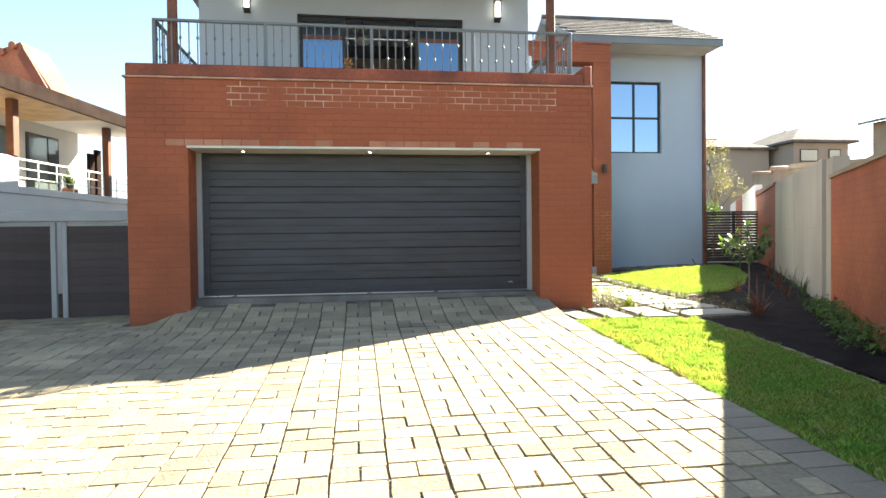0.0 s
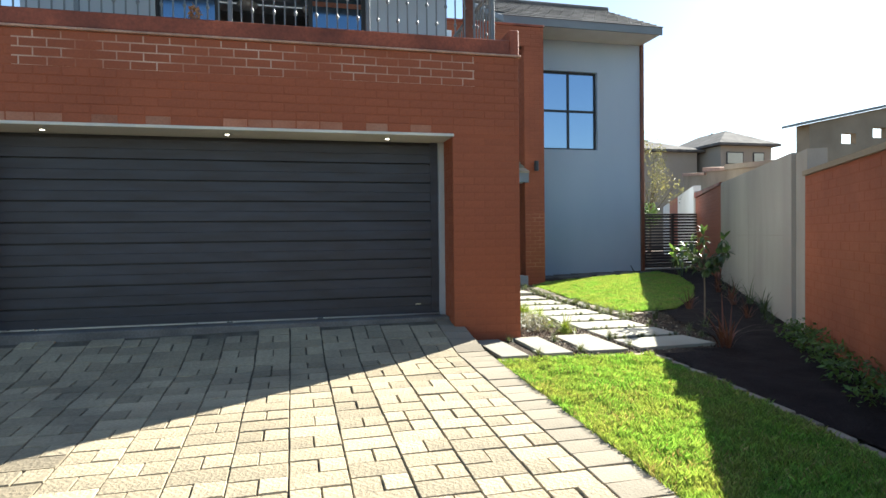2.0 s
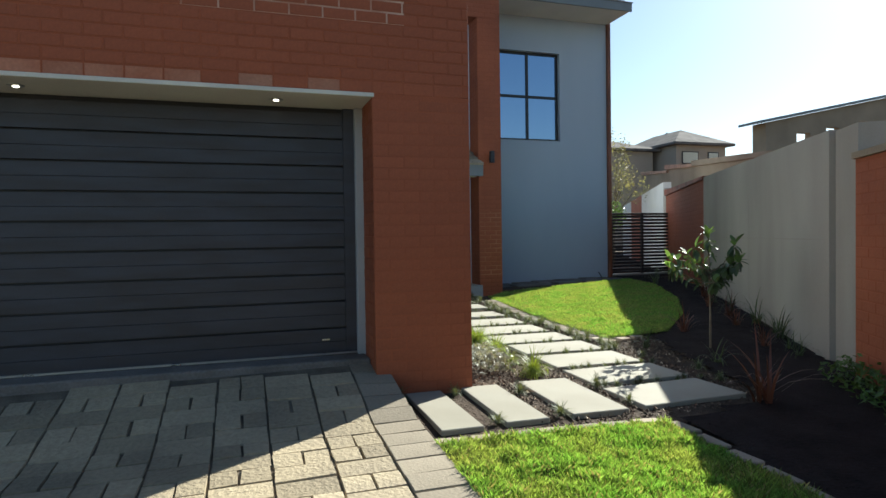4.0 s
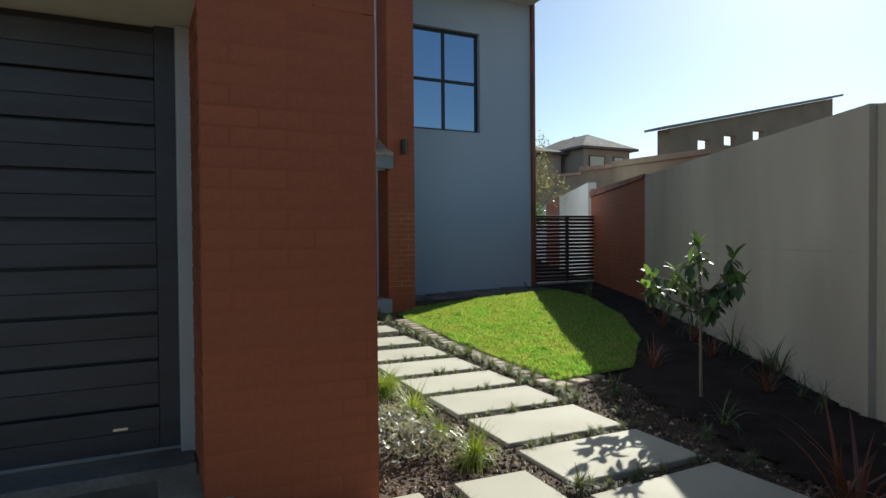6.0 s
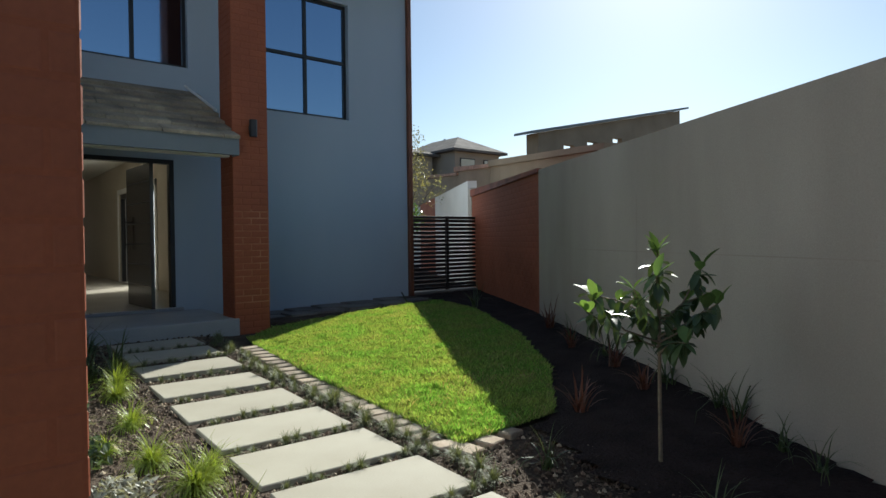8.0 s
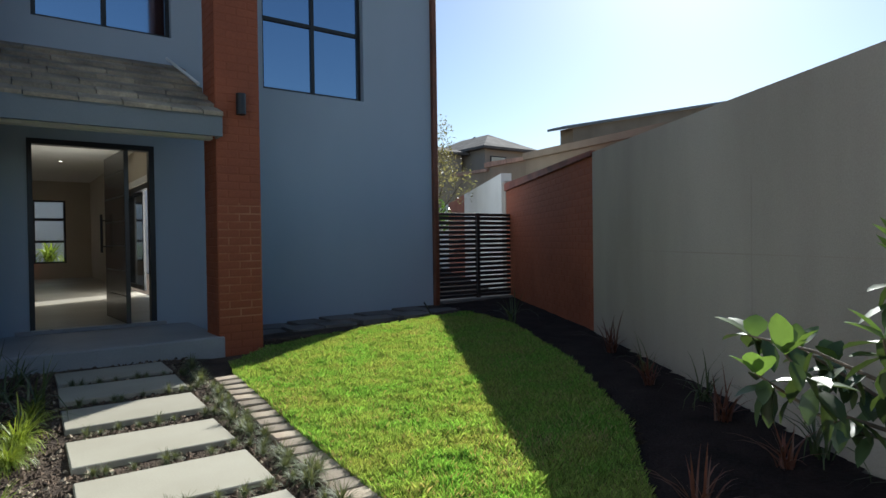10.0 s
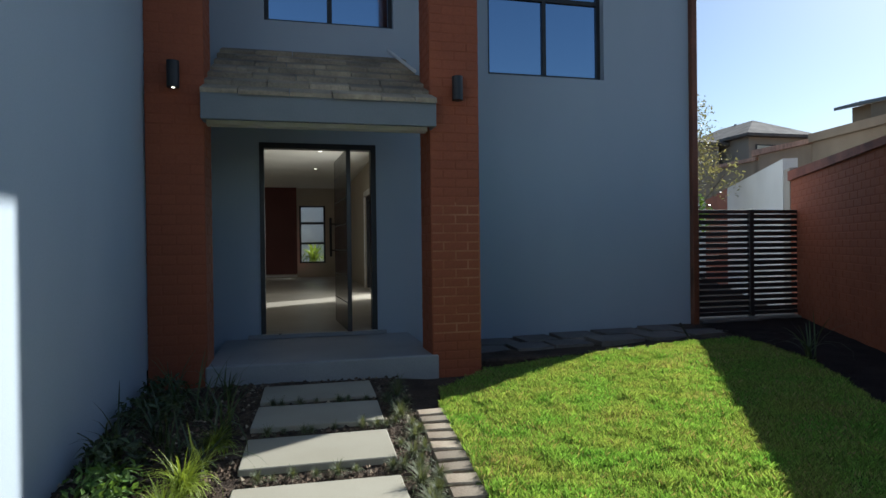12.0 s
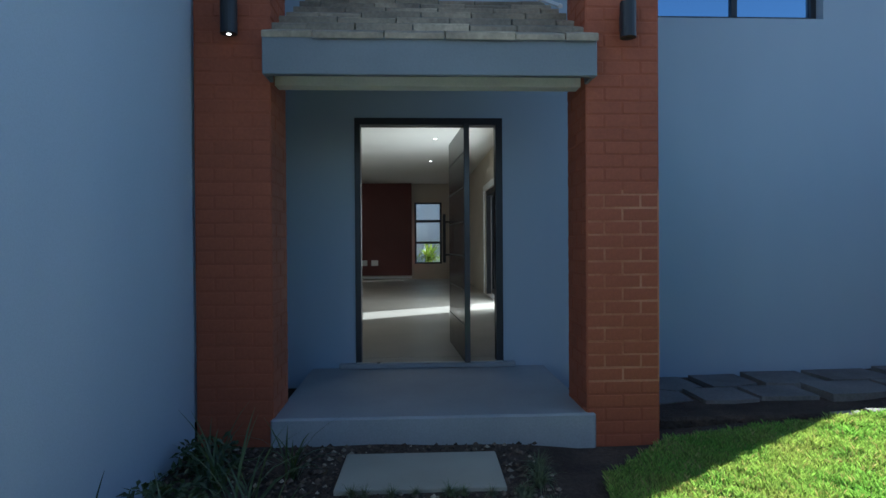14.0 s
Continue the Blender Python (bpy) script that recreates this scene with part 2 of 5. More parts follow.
def part(name, bm, material, parent=None, label=""):
    me = bm if isinstance(bm, bpy.types.Mesh) else to_mesh(name, bm, material)
    ob = new(name, me)
    if parent is not None:
        ob.parent = parent
    if label:
        ob["label"] = label
    return ob


def box_part(name, material, parent, x0, x1, y0, y1, z0, z1, bevel=0.004, label=""):
    bm = bmesh.new()
    quad_box(bm, x0, x1, y0, y1, z0, z1, bevel)
    return part(name, bm, material, parent, label)


def structure(name, label, category):
    return tagged(new(name), label, category, kind="structure")


def thing(name, label, category, group=""):
    return tagged(new(name), label, category, group)


def smooth(a, b, v):
    t = min(1, max(0, (v - a) / (b - a)))
    return t * t * (3 - 2 * t)


def gz(x, y):
    """Height of the ground."""
    z = 0.33 + 0.052 * (max(-25, min(y, 6.5)) - 7.4)
    z += 0.011 * (max(-8, min(x, 3)) - 3)
    z += 0.085 * smooth(10.8, 13.3, y) * (1 - smooth(5.15, 5.75, x)) * smooth(2.0, 3.2, x)
    return z + 0.050 * min(4, max(0, x - 5.2)) * min(1, max(0, (y - 6) / 3))


def dz(x, y):
    """Height of the driveway, which ramps up to the garage door."""
    side = smooth(-3.0, -2.45, x) * (1 - smooth(2.26, 2.75, x))
    return gz(x, y) + 0.004 + side * 0.27 * min(1, max(0, (y - 6.6) / 1.25))

# ---- ground ----


def patch(name, x0, x1, y0, y1, step, height, material, lift=0.0, inside=None, parent=None):
    nx, ny = int(round((x1 - x0) / step)), int(round((y1 - y0) / step))
    vs = [(x0 + (x1 - x0) * i / nx, y0 + (y1 - y0) * j / ny) for j in range(ny + 1) for i in range(nx + 1)]
    verts = [(x, y, height(x, y) + lift) for x, y in vs]
    faces = []
    for j in range(ny):
        for i in range(nx):
            a = j * (nx + 1) + i
            c = (vs[a][0] + step / 2, vs[a][1] + step / 2)
            if inside is None or inside(*c):
                faces.append((a, a + 1, a + nx + 2, a + nx + 1))
    me = bpy.data.meshes.new(name)
    me.from_pydata(verts, [], faces)
    me.materials.append(material)
    for p in me.polygons:
        p.use_smooth = True
    ob = new(name, me)
    if parent is not None:
        ob.parent = parent
    return ob


def ground_sheet():
    xs = [-600, -200, -60, -25] + [-12 + 0.4 * i for i in range(76)] + [30, 70, 200, 600]
    ys = [-600, -200, -60, -25] + [-6 + 0.4 * i for i in range(71)] + [35, 70, 200, 600]
    verts = []
    for y in ys:
        for x in xs:
            bumps = 0.02 * noise.noise((x * 1.7, y * 1.7, 0)) if 3 < x < 13 and 5 < y < 16 else 0
            verts.append((x, y, gz(x, y) - 0.012 + bumps))
    n = len(xs)
    faces = [(j * n + i, j * n + i + 1, (j + 1) * n + i + 1, (j + 1) * n + i) for j in range(len(ys) - 1) for i in range(n - 1)]
    me = bpy.data.meshes.new("ground")
    me.from_pydata(verts, [], faces)
    me.materials.append(SOIL)
    return tagged(new("ground", me), "dark bare garden soil around lawn and path", "ground", kind="structure")


ground_sheet()

# ---- brickwork ----
COURSE, BRICK_L, BRICK_GAP = 0.085, 0.234, 0.011


def brick_faces(face, u0, u1, z0, z1, skip=None, proud=0.006):
    """Rows of (centre u, centre z, length, height) for stretcher-bond brickwork on a face."""
    rows = []
    for c in range(int((z1 - z0) / COURSE + 0.5)):
        z = z0 + c * COURSE
        u = u0 - (BRICK_L / 2 if c % 2 else 0)
        while u < u1 - 0.03:
            a, b = max(u, u0), min(u + BRICK_L, u1)
            if b - a > 0.04 and not (skip and skip((a + b) / 2, z + COURSE / 2)):
                rows.append(((a + b) / 2, z + COURSE / 2, b - a - BRICK_GAP, min(COURSE, z1 - z) - BRICK_GAP))
            u += BRICK_L
    return rows


def brick_solid(length, height, proud):
    """Verts and faces of one brick face piece round the origin, along x, facing -y."""
    h, v, e = length / 2, height / 2, 0.004
    vs = [(-h, 0, -v), (h, 0, -v), (h, 0, v), (-h, 0, v), (-h + e, -proud, -v + e), (h - e, -proud, -v + e), (h - e, -proud, v - e), (-h + e, -proud, v - e)]
    fs = [(4, 5, 6, 7), (0, 1, 5, 4), (1, 2, 6, 5), (2, 3, 7, 6), (3, 0, 4, 7)]
    return vs, fs


def lay_bricks(parent, origin, angle, rows, material, single=None, name="brick", proud_by=0.0035):
    """Bricks on a plane: through origin, running along angle (radians), outward to its right. single picks the ones that are parts."""
    ca, sa = math.cos(angle), math.sin(angle)
    verts, faces, shared = [], [], {}
    rng = random.Random(len(rows))
    for u, z, length, height in rows:
        proud = proud_by + rng.uniform(-0.001, 0.0015)
        if single and single(u, z):
            key = (round(length, 2), round(height, 3))
            if key not in shared:
                vs, fs = brick_solid(length, height, proud_by)
                me = bpy.data.meshes.new(name)
                me.from_pydata(vs, [], fs)
                me.materials.append(material)
                shared[key] = me
            ob = part(name, shared[key], material, parent)
            ob.matrix_basis = Matrix.Translation((origin[0] + ca * u, origin[1] + sa * u, z + rng.uniform(-0.0015, 0.0015))) @ Matrix.Rotation(angle + rng.uniform(-0.004, 0.004), 4, "Z")
        else:
            vs, fs = brick_solid(length, height, proud)
            k = len(verts)
            verts += [(origin[0] + ca * (u + x) - sa * y, origin[1] + sa * (u + x) + ca * y, z + w) for x, y, w in vs]
            faces += [tuple(i + k for i in f) for f in fs]
    if faces:
        me = bpy.data.meshes.new("brickwork")
        me.from_pydata(verts, [], faces)
        me.materials.append(material)
        ob = part("brickwork", me, material, parent)
        ob["kind"] = "stuff"


# ---- garage ----
GX0, GX1, GY, OPX0, OPX1, OPZ = -3.13, 3.005, 7.36, -2.39, 2.25, 2.535
garage = structure("wall_garage", "red brick garage front with red parapet coping", "wall")
bm = bmesh.new()
quad_box(bm, GX0, OPX0, GY, GY + 0.42, -0.1, OPZ)
quad_box(bm, OPX1, GX1, GY, GY + 0.42, -0.1, OPZ)
quad_box(bm, GX0, GX1, GY, GY + 0.3, OPZ + 0.004, 3.385)
part("wall_core", bm, MORTAR, garage)
bm = bmesh.new()
quad_box(bm, -1.9, 2.5, GY - 0.0006, GY + 0.02, 3.05, 3.372)
part("pointed_band", bm, MORTAR_PALE, garage, "courses with pale pointed joints")
box_part("ledge", LEDGE, garage, GX0 - 0.03, GX1 + 0.02, GY - 0.03, GY + 0.3, 3.388, 3.412, 0.004, "pale brick ledge under the coping")
box_part("coping", COPING, garage, GX0, GX1 - 0.1, GY + 0.0, GY + 0.32, 3.414, 3.575, 0.012, "stained red painted parapet coping")
box_part("coping_block", COPING, garage, GX1 - 0.098, GX1 + 0.01, GY + 0.0, GY + 0.4, 3.414, 3.69, 0.01)
# side walls: brick return at the corner, then plaster
bm = bmesh.new()
quad_box(bm, GX1 - 0.22, GX1 - 0.01, GY + 0.422, 15.44, -0.1, 3.4)
part("side_wall", bm, PLASTER, garage, "smooth grey plaster side wall")
box_part("entrance_side_wall", PLASTER, garage, GX1 - 0.008, 3.215, 11.0, 13.94, -0.1, 4.9, 0.006, "smooth grey plaster wall beside the entrance")
bm = bmesh.new()
quad_box(bm, GX0, GX0 + 0.22, GY + 0.422, 15.44, -0.1, 3.4)
part("side_wall", bm, PLASTER, garage)
box_part("side_coping", COPING, garage, GX1 - 0.24, GX1 + 0.01, GY + 0.43, 10.3, 3.404, 3.58, 0.01)
box_part("side_coping", COPING, garage, GX0 - 0.01, GX0 + 0.24, GY + 0.43, 10.3, 3.404, 3.58, 0.01)
# recessed soffit and jamb frame
box_part("soffit", SOFFIT, garage, OPX0 - 0.012, OPX1 + 0.012, GY - 0.012, GY + 0.62, OPZ - 0.03, OPZ, 0.003, "pale plaster soffit over the garage door")
box_part("jamb_frame", STEEL_GREY, garage, OPX0 - 0.02, OPX0 + 0.062, GY + 0.40, GY + 0.50, 0.3, OPZ - 0.032, 0.006, "grey steel door jamb")
box_part("jamb_frame", STEEL_GREY, garage, OPX1 - 0.062, OPX1 + 0.02, GY + 0.40, GY + 0.50, 0.3, OPZ - 0.032, 0.006, "grey steel door jamb")
box_part("door_sill", APRON, garage, OPX0 + 0.003, OPX1 - 0.003, GY + 0.2, GY + 0.75, 0.2, 0.545, 0.012, "grey concrete threshold")
for x in (-1.75, -0.07, 1.58):
    bm = bmesh.new()
    rod(bm, (x, GY + 0.25, OPZ - 0.036), (x, GY + 0.25, OPZ - 0.026), 0.05, n=16)
    light = part("downlight", bm, CHROME, garage, "small chrome downlight")
    bm = bmesh.new()
    rod(bm, (x, GY + 0.25, OPZ - 0.040), (x, GY + 0.25, OPZ - 0.034), 0.02, n=12)
    part("bulb", bm, GLOW, light, "glowing lamp face")

garage_door = structure("door_1", "closed charcoal sectional garage door", "door")
panel_h = (2.475 - 0.545) / 9
for i in range(9):
    z = 0.545 + i * panel_h
    bm = bmesh.new()
    mid = z + panel_h * 0.49
    quad_box(bm, OPX0 + 0.15, OPX1 - 0.15, GY + 0.455, GY + 0.49, z + 0.005, mid - 0.0005, 0.0022)
    quad_box(bm, OPX0 + 0.15, OPX1 - 0.15, GY + 0.4555, GY + 0.49, mid + 0.0005, z + panel_h - 0.009, 0.0022)
    part("panel", bm, DOOR_DARK, garage_door)
for xa, xb in ((OPX0 + 0.05, OPX0 + 0.149), (OPX1 - 0.149, OPX1 - 0.05)):
    box_part("end_stile", DOOR_DARK, garage_door, xa, xb, GY + 0.4545, GY + 0.49, 0.55, OPZ - 0.032, 0.002)
box_part("backing", FRAME_DARK, garage_door, OPX0 + 0.05, OPX1 - 0.05, GY + 0.492, GY + 0.52, 0.53, OPZ - 0.031, 0.0)
box_part("seal_strip", CHROME, garage_door, OPX0 + 0.062, OPX1 - 0.062, GY + 0.438, GY + 0.4545, 0.5465, 0.562, 0.002, "bright metal bottom edge")
box_part("badge", CHROME, garage_door, 1.91, 1.97, GY + 0.451, GY + 0.4545, 0.662, 0.674, 0.001, "small pale maker badge")

# ---- upper storey behind the balcony ----
upper = structure("wall_upper", "grey plaster upper storey wall behind the balcony", "wall")
UY = 10.4
bm = bmesh.new()
quad_box(bm, -2.95, -1.27, UY, UY + 0.22, 3.3, 5.95)
quad_box(bm, 1.73, 2.98, UY, UY + 0.22, 3.3, 5.95)
quad_box(bm, -1.27, 1.73, UY, UY + 0.22, 5.35, 5.95)
quad_box(bm, -2.95, -2.73, UY + 0.222, 12.2, 3.3, 5.95)
quad_box(bm, -2.95, -2.73, 12.202, 20.0, 3.3, 5.40)
quad_box(bm, 2.76, 2.98, UY + 0.222, 15.44, 3.3, 5.95)
part("upper_wall", bm, PLASTER, upper)
box_part("balcony_slab", CONCRETE, upper, GX0 + 0.23, GX1 - 0.23, GY + 0.33, UY - 0.002, 3.2, 3.32, 0.0)
roof_main = structure("roof_main", "flat dark roof over balcony and upper storey", "roof")
box_part("roof_slab", FASCIA, roof_main, -3.35, 3.12, 7.3, 12.3, 5.954, 6.15, 0.01)
box_part("roof_slab", FASCIA, roof_main, -2.97, 2.755, 12.302, 20.1, 5.404, 5.55, 0.01)
box_part("roof_step", PLASTER, roof_main, -2.72, 2.75, 12.1, 12.29, 5.56, 5.95, 0.0)

slider = structure("door_2", "half-open balcony sliding door with blue reflecting glass", "sliding door")
for x0, x1, glass in ((-1.24, -0.42, True), (0.85, 1.70, True)):
    fr = bmesh.new()
    quad_box(fr, x0, x0 + 0.06, UY + 0.05, UY + 0.1, 3.33, 5.32)
    quad_box(fr, x1 - 0.06, x1, UY + 0.05, UY + 0.1, 3.33, 5.32)
    quad_box(fr, x0 + 0.06, x1 - 0.06, UY + 0.05, UY + 0.1, 5.25, 5.32)
    quad_box(fr, x0 + 0.06, x1 - 0.06, UY + 0.05, UY + 0.1, 3.33, 3.42)
    leaf = part("door_frame", fr, FRAME_DARK, slider)
    box_part("pane", TINTED, leaf, x0 + 0.06, x1 - 0.06, UY + 0.07, UY + 0.08, 3.42, 5.25, 0.0, "blue reflecting pane")
    # painted reflection: a brown strip before the pane, the leaf has no rail here
    box_part("reflection_band", WOOD_POST, leaf, x0 + 0.06, x1 - 0.06, UY + 0.062, UY + 0.068, 4.93, 5.0, 0.0, "brown band standing in for a reflected rail")
fr = bmesh.new()
quad_box(fr, -1.265, 1.725, UY + 0.02, UY + 0.14, 5.322, 5.348)
quad_box(fr, -1.265, -1.242, UY + 0.02, UY + 0.14, 3.33, 5.32)
quad_box(fr, 1.702, 1.725, UY + 0.02, UY + 0.14, 3.33, 5.32)
part("outer_frame", fr, FRAME_DARK, slider)
room_up = structure("wall_upper_room", "dim room behind the balcony door", "wall")
box_part("back_wall", WALL_IN, room_up, -2.72, 2.75, 13.2, 13.3, 3.2, 5.95, 0.0)
for x in (-0.1, 0.95):
    lamp = thing("pendant_lamp", "white bowl pendant lamp in the upstairs room", "lamp", "upstairs lamps")
    bm = bmesh.new()
    rod(bm, (x, 11.6, 5.95), (x, 11.6, 5.3), 0.008)
    part("cord", bm, BLACK, lamp)
    bm = bmesh.new()
    bmesh.ops.create_uvsphere(bm, u_segments=16, v_segments=8, radius=0.17)
    for v in bm.verts:
        v.co = (v.co.x + x, v.co.y + 11.6, 5.28 + v.co.z * 0.4)
    part("shade", bm, WHITE_PLASTIC, lamp)


def wall_lantern(x, y, z):
    lamp = thing("wall_lantern", "black wall lantern with frosted white glass", "wall lamp", "balcony lanterns")
    box_part("back_plate", BLACK, lamp, x - 0.06, x + 0.06, y - 0.02, y - 0.002, z - 0.2, z + 0.2)
    box_part("glass", LANTERN, lamp, x - 0.045, x + 0.045, y - 0.11, y - 0.022, z - 0.13, z + 0.16, 0.01, "frosted white glass")
    bm = bmesh.new()
    quad_box(bm, x - 0.06, x + 0.06, y - 0.125, y - 0.021, z - 0.17, z - 0.132, 0.005)
    quad_box(bm, x - 0.06, x + 0.06, y - 0.125, y - 0.021, z + 0.162, z + 0.2, 0.005)
    for sx in (-0.055, 0.045):
        quad_box(bm, x + sx, x + sx + 0.01, y - 0.12, y - 0.11, z - 0.131, z + 0.161)
    part("cage", bm, BLACK, lamp)


wall_lantern(-2.13, UY, 5.52)
wall_lantern(2.38, UY, 5.52)

# ---- balcony railing and posts ----
rail = thing("balcony_railing", "grey wrought iron balcony railing with knuckled balusters", "railing")
RX0, RX1, RY, RZ0, RZ1 = -2.88, 2.83, 7.66, 3.58, 4.24
bm = bmesh.new()
quad_box(bm, RX0, RX1, RY - 0.025, RY + 0.025, RZ1 - 0.035, RZ1, 0.006)
part("top_rail", bm, IRON, rail)
for x in (RX0 + 0.02, RX1 - 0.02):
    bm = bmesh.new()
    quad_box(bm, x - 0.025, x + 0.025, RY + 0.026, UY - 0.01, RZ1 - 0.035, RZ1, 0.006)
    part("side_rail", bm, IRON, rail)


def baluster_mesh(high):
    b = bmesh.new()
    quad_box(b, -0.007, 0.007, -0.007, 0.007, -0.17, RZ1 - RZ0 - 0.035)
    for k in high:
        rod(b, (0, 0, k - 0.03), (0, 0, k), 0.008, 0.02, 6)
        rod(b, (0, 0, k), (0, 0, k + 0.03), 0.02, 0.008, 6)
    return to_mesh("baluster", b, IRON)


b1, b2 = baluster_mesh((0.42,)), baluster_mesh((0.22,))
n_bal = 52
for i in range(n_bal + 1):
    x = RX0 + 0.02 + (RX1 - RX0 - 0.04) * i / n_bal
    if i % 13 == 0:
        box_part("post", IRON, rail, x - 0.022, x + 0.022, RY - 0.022, RY + 0.022, 3.4, RZ1 - 0.036)
    else:
        ob = part("baluster", b1 if i % 2 else b2, IRON, rail)
        ob.location = (x, RY, RZ0)
for sx in (RX0 + 0.02, RX1 - 0.02):
    for i in range(1, 24):
        ob = part("baluster", b1 if i % 2 else b2, IRON, rail)
        ob.location = (sx, RY + i * 0.112, RZ0)
for x in (-2.66, 2.56):
    post = thing("wooden_post", "reddish stained wooden post holding the balcony roof", "post", "balcony posts")
    box_part("shaft", WOOD_POST, post, x - 0.055, x + 0.055, RY + 0.06, RY + 0.17, 3.322, 5.952, 0.012)

# ---- entrance wall and wing ----
HY = 15.5
DX0, DX1, DZ0, DZ1 = 4.06, 5.36, 0.57, 2.72
WX0, WX1, WZ0, WZ1 = 6.75, 8.30, 3.63, 5.63
UX0, UX1, UZ0, UZ1 = 4.13, 5.59, 4.09, 5.4
house = structure("wall_north", "grey plaster house front with entrance and tall windows", "wall")
bm = bmesh.new()
T = 0.24


def wall_piece(x0, x1, z0, z1):
    quad_box(bm, x0, x1, HY, HY + T, z0, z1)


wall_piece(3.05, DX0, -0.1, 6.45)
wall_piece(DX0, DX1, -0.1, DZ0 - 0.03)
wall_piece(DX0, UX0, DZ1, 6.45)
wall_piece(UX0, DX1, DZ1, UZ0)
wall_piece(DX1, UX1, -0.1, UZ0)
wall_piece(UX0, UX1, UZ1, 6.45)
wall_piece(UX1, WX0, -0.1, 6.45)
wall_piece(WX0, WX1, -0.1, WZ0)
wall_piece(WX0, WX1, WZ1, 6.45)
wall_piece(WX1, 9.53, -0.1, 6.45)
quad_box(bm, 9.31, 9.53, HY + T, 20.0, -0.1, 6.45)
quad_box(bm, 6.1, 9.309, 19.78, 20.0, -0.1, 6.45)
part("front_wall", bm, PLASTER, house)
bm = bmesh.new()
quad_box(bm, 9.532, 9.62, HY - 0.07, HY + 0.3, 0.3, 6.44, 0.01)
part("corner_strip", bm, WOOD_POST, house, "dark red painted corner strip")


def grid_window(name, x0, x1, z0, z1, cols, rows, label):
    w = structure(name, label, "window")
    y = HY + 0.10
    f = bmesh.new()
    quad_box(f, x0, x0 + 0.05, y, y + 0.06, z0, z1)
    quad_box(f, x1 - 0.05, x1, y, y + 0.06, z0, z1)
    quad_box(f, x0 + 0.05, x1 - 0.05, y, y + 0.06, z0, z0 + 0.05)
    quad_box(f, x0 + 0.05, x1 - 0.05, y, y + 0.06, z1 - 0.05, z1)
    part("window_frame", f, FRAME_DARK, w)
    for i in range(1, cols):
        x = x0 + (x1 - x0) * i / cols
        box_part("mullion", FRAME_DARK, w, x - 0.028, x + 0.028, y - 0.004, y + 0.056, z0 + 0.05, z1 - 0.05, 0.004)
    for j in range(1, rows):
        z = z0 + (z1 - z0) * j / rows
        box_part("transom", FRAME_DARK, w, x0 + 0.05, x1 - 0.05, y - 0.002, y + 0.058, z - 0.028, z + 0.028, 0.004)
    for i in range(cols):
        for j in range(rows):
            b = bmesh.new()
            tilt = random.uniform(-0.002, 0.002)
            xa, xb = x0 + (x1 - x0) * i / cols + 0.02, x0 + (x1 - x0) * (i + 1) / cols - 0.02
            za, zb = z0 + (z1 - z0) * j / rows + 0.02, z0 + (z1 - z0) * (j + 1) / rows - 0.02
            quad_box(b, xa, xb, y + 0.025 + tilt, y + 0.033 + tilt, za, zb)
            part("pane", b, SOLAR, w, "blue reflecting pane")
    return w


grid_window("window_1", WX0, WX1, WZ0, WZ1, 2, 2, "tall four-pane window with blue reflecting glass")
grid_window("window_2", UX0, UX1, UZ0, UZ1, 2, 1, "wide two-pane window over the entrance roof")

# wing roof
wing_roof = structure("roof_wing", "grey tiled pitched wing roof with grey fascia", "roof")
bm = bmesh.new()
prism(bm, [(14.58, 6.56), (17.5, 8.02), (20.4, 6.5), (20.4, 6.42), (17.5, 7.9), (14.58, 6.44)], "x", 5.42, 9.57)
part("roof_deck", bm, FASCIA, wing_roof)
box_part("fascia", FASCIA, wing_roof, 5.40, 9.58, 14.53, 14.578, 6.38, 6.59, 0.006, "grey painted fascia board")
box_part("eave_soffit", SOFFIT, wing_roof, 5.43, 9.56, 14.585, HY - 0.002, 6.40, 6.43, 0.0)
verts, faces = [], []
for r in range(10):
    for c in range(13):
        x = 5.42 + c * 0.327 + (0.16 if r % 2 else 0)
        y = 14.52 + r * 0.295
        z = 6.565 + (y - 14.58) * 0.5
        k = len(verts)
        w = 0.315
        x1 = min(x + w, 9.60)
        for (dy, dzz) in ((0, 0), (0.31, 0.155)):
            verts += [(x, y + dy, z + dzz + 0.02), (x1, y + dy, z + dzz + 0.02), (x1, y + dy, z + dzz + 0.045 - dy * 0.08), (x, y + dy, z + dzz + 0.045 - dy * 0.08)]
        faces += [(k, k + 1, k + 2, k + 3), (k + 3, k + 2, k + 6, k + 7), (k + 1, k + 5, k + 6, k + 2), (k, k + 3, k + 7, k + 4)]
me = bpy.data.meshes.new("tile_courses")
me.from_pydata(verts, [], faces)
me.materials.append(SHINGLE_GREY)
part("tile_courses", me, SHINGLE_GREY, wing_roof)
bm = bmesh.new()
rod(bm, (5.45, 17.5, 8.06), (9.7, 17.5, 8.06), 0.09, n=10)
part("ridge_cap", bm, SHINGLE_GREY, wing_roof)

# ---- brick portal ----
PY0, PY1 = 13.95, 14.40
portal = structure("pillars_portal", "tall red brick entrance portal of two pillars and a beam", "pillar")
PILLARS = ((3.225, 3.69), (5.67, 6.14))
for x0, x1 in PILLARS:
    bm = bmesh.new()
    quad_box(bm, x0, x1, PY0, PY1, -0.1, 5.68)
    part("pillar_core", bm, MORTAR, portal)
bm = bmesh.new()
quad_box(bm, 5.68, 6.141, PY0 - 0.0006, PY1 - 0.01, 0.72, 1.95)
part("pointed_band", bm, MORTAR_SOFT, portal, "courses with pale pointed joints")
bm = bmesh.new()
quad_box(bm, 3.25, 6.14, PY0, PY1, 5.684, 6.12)
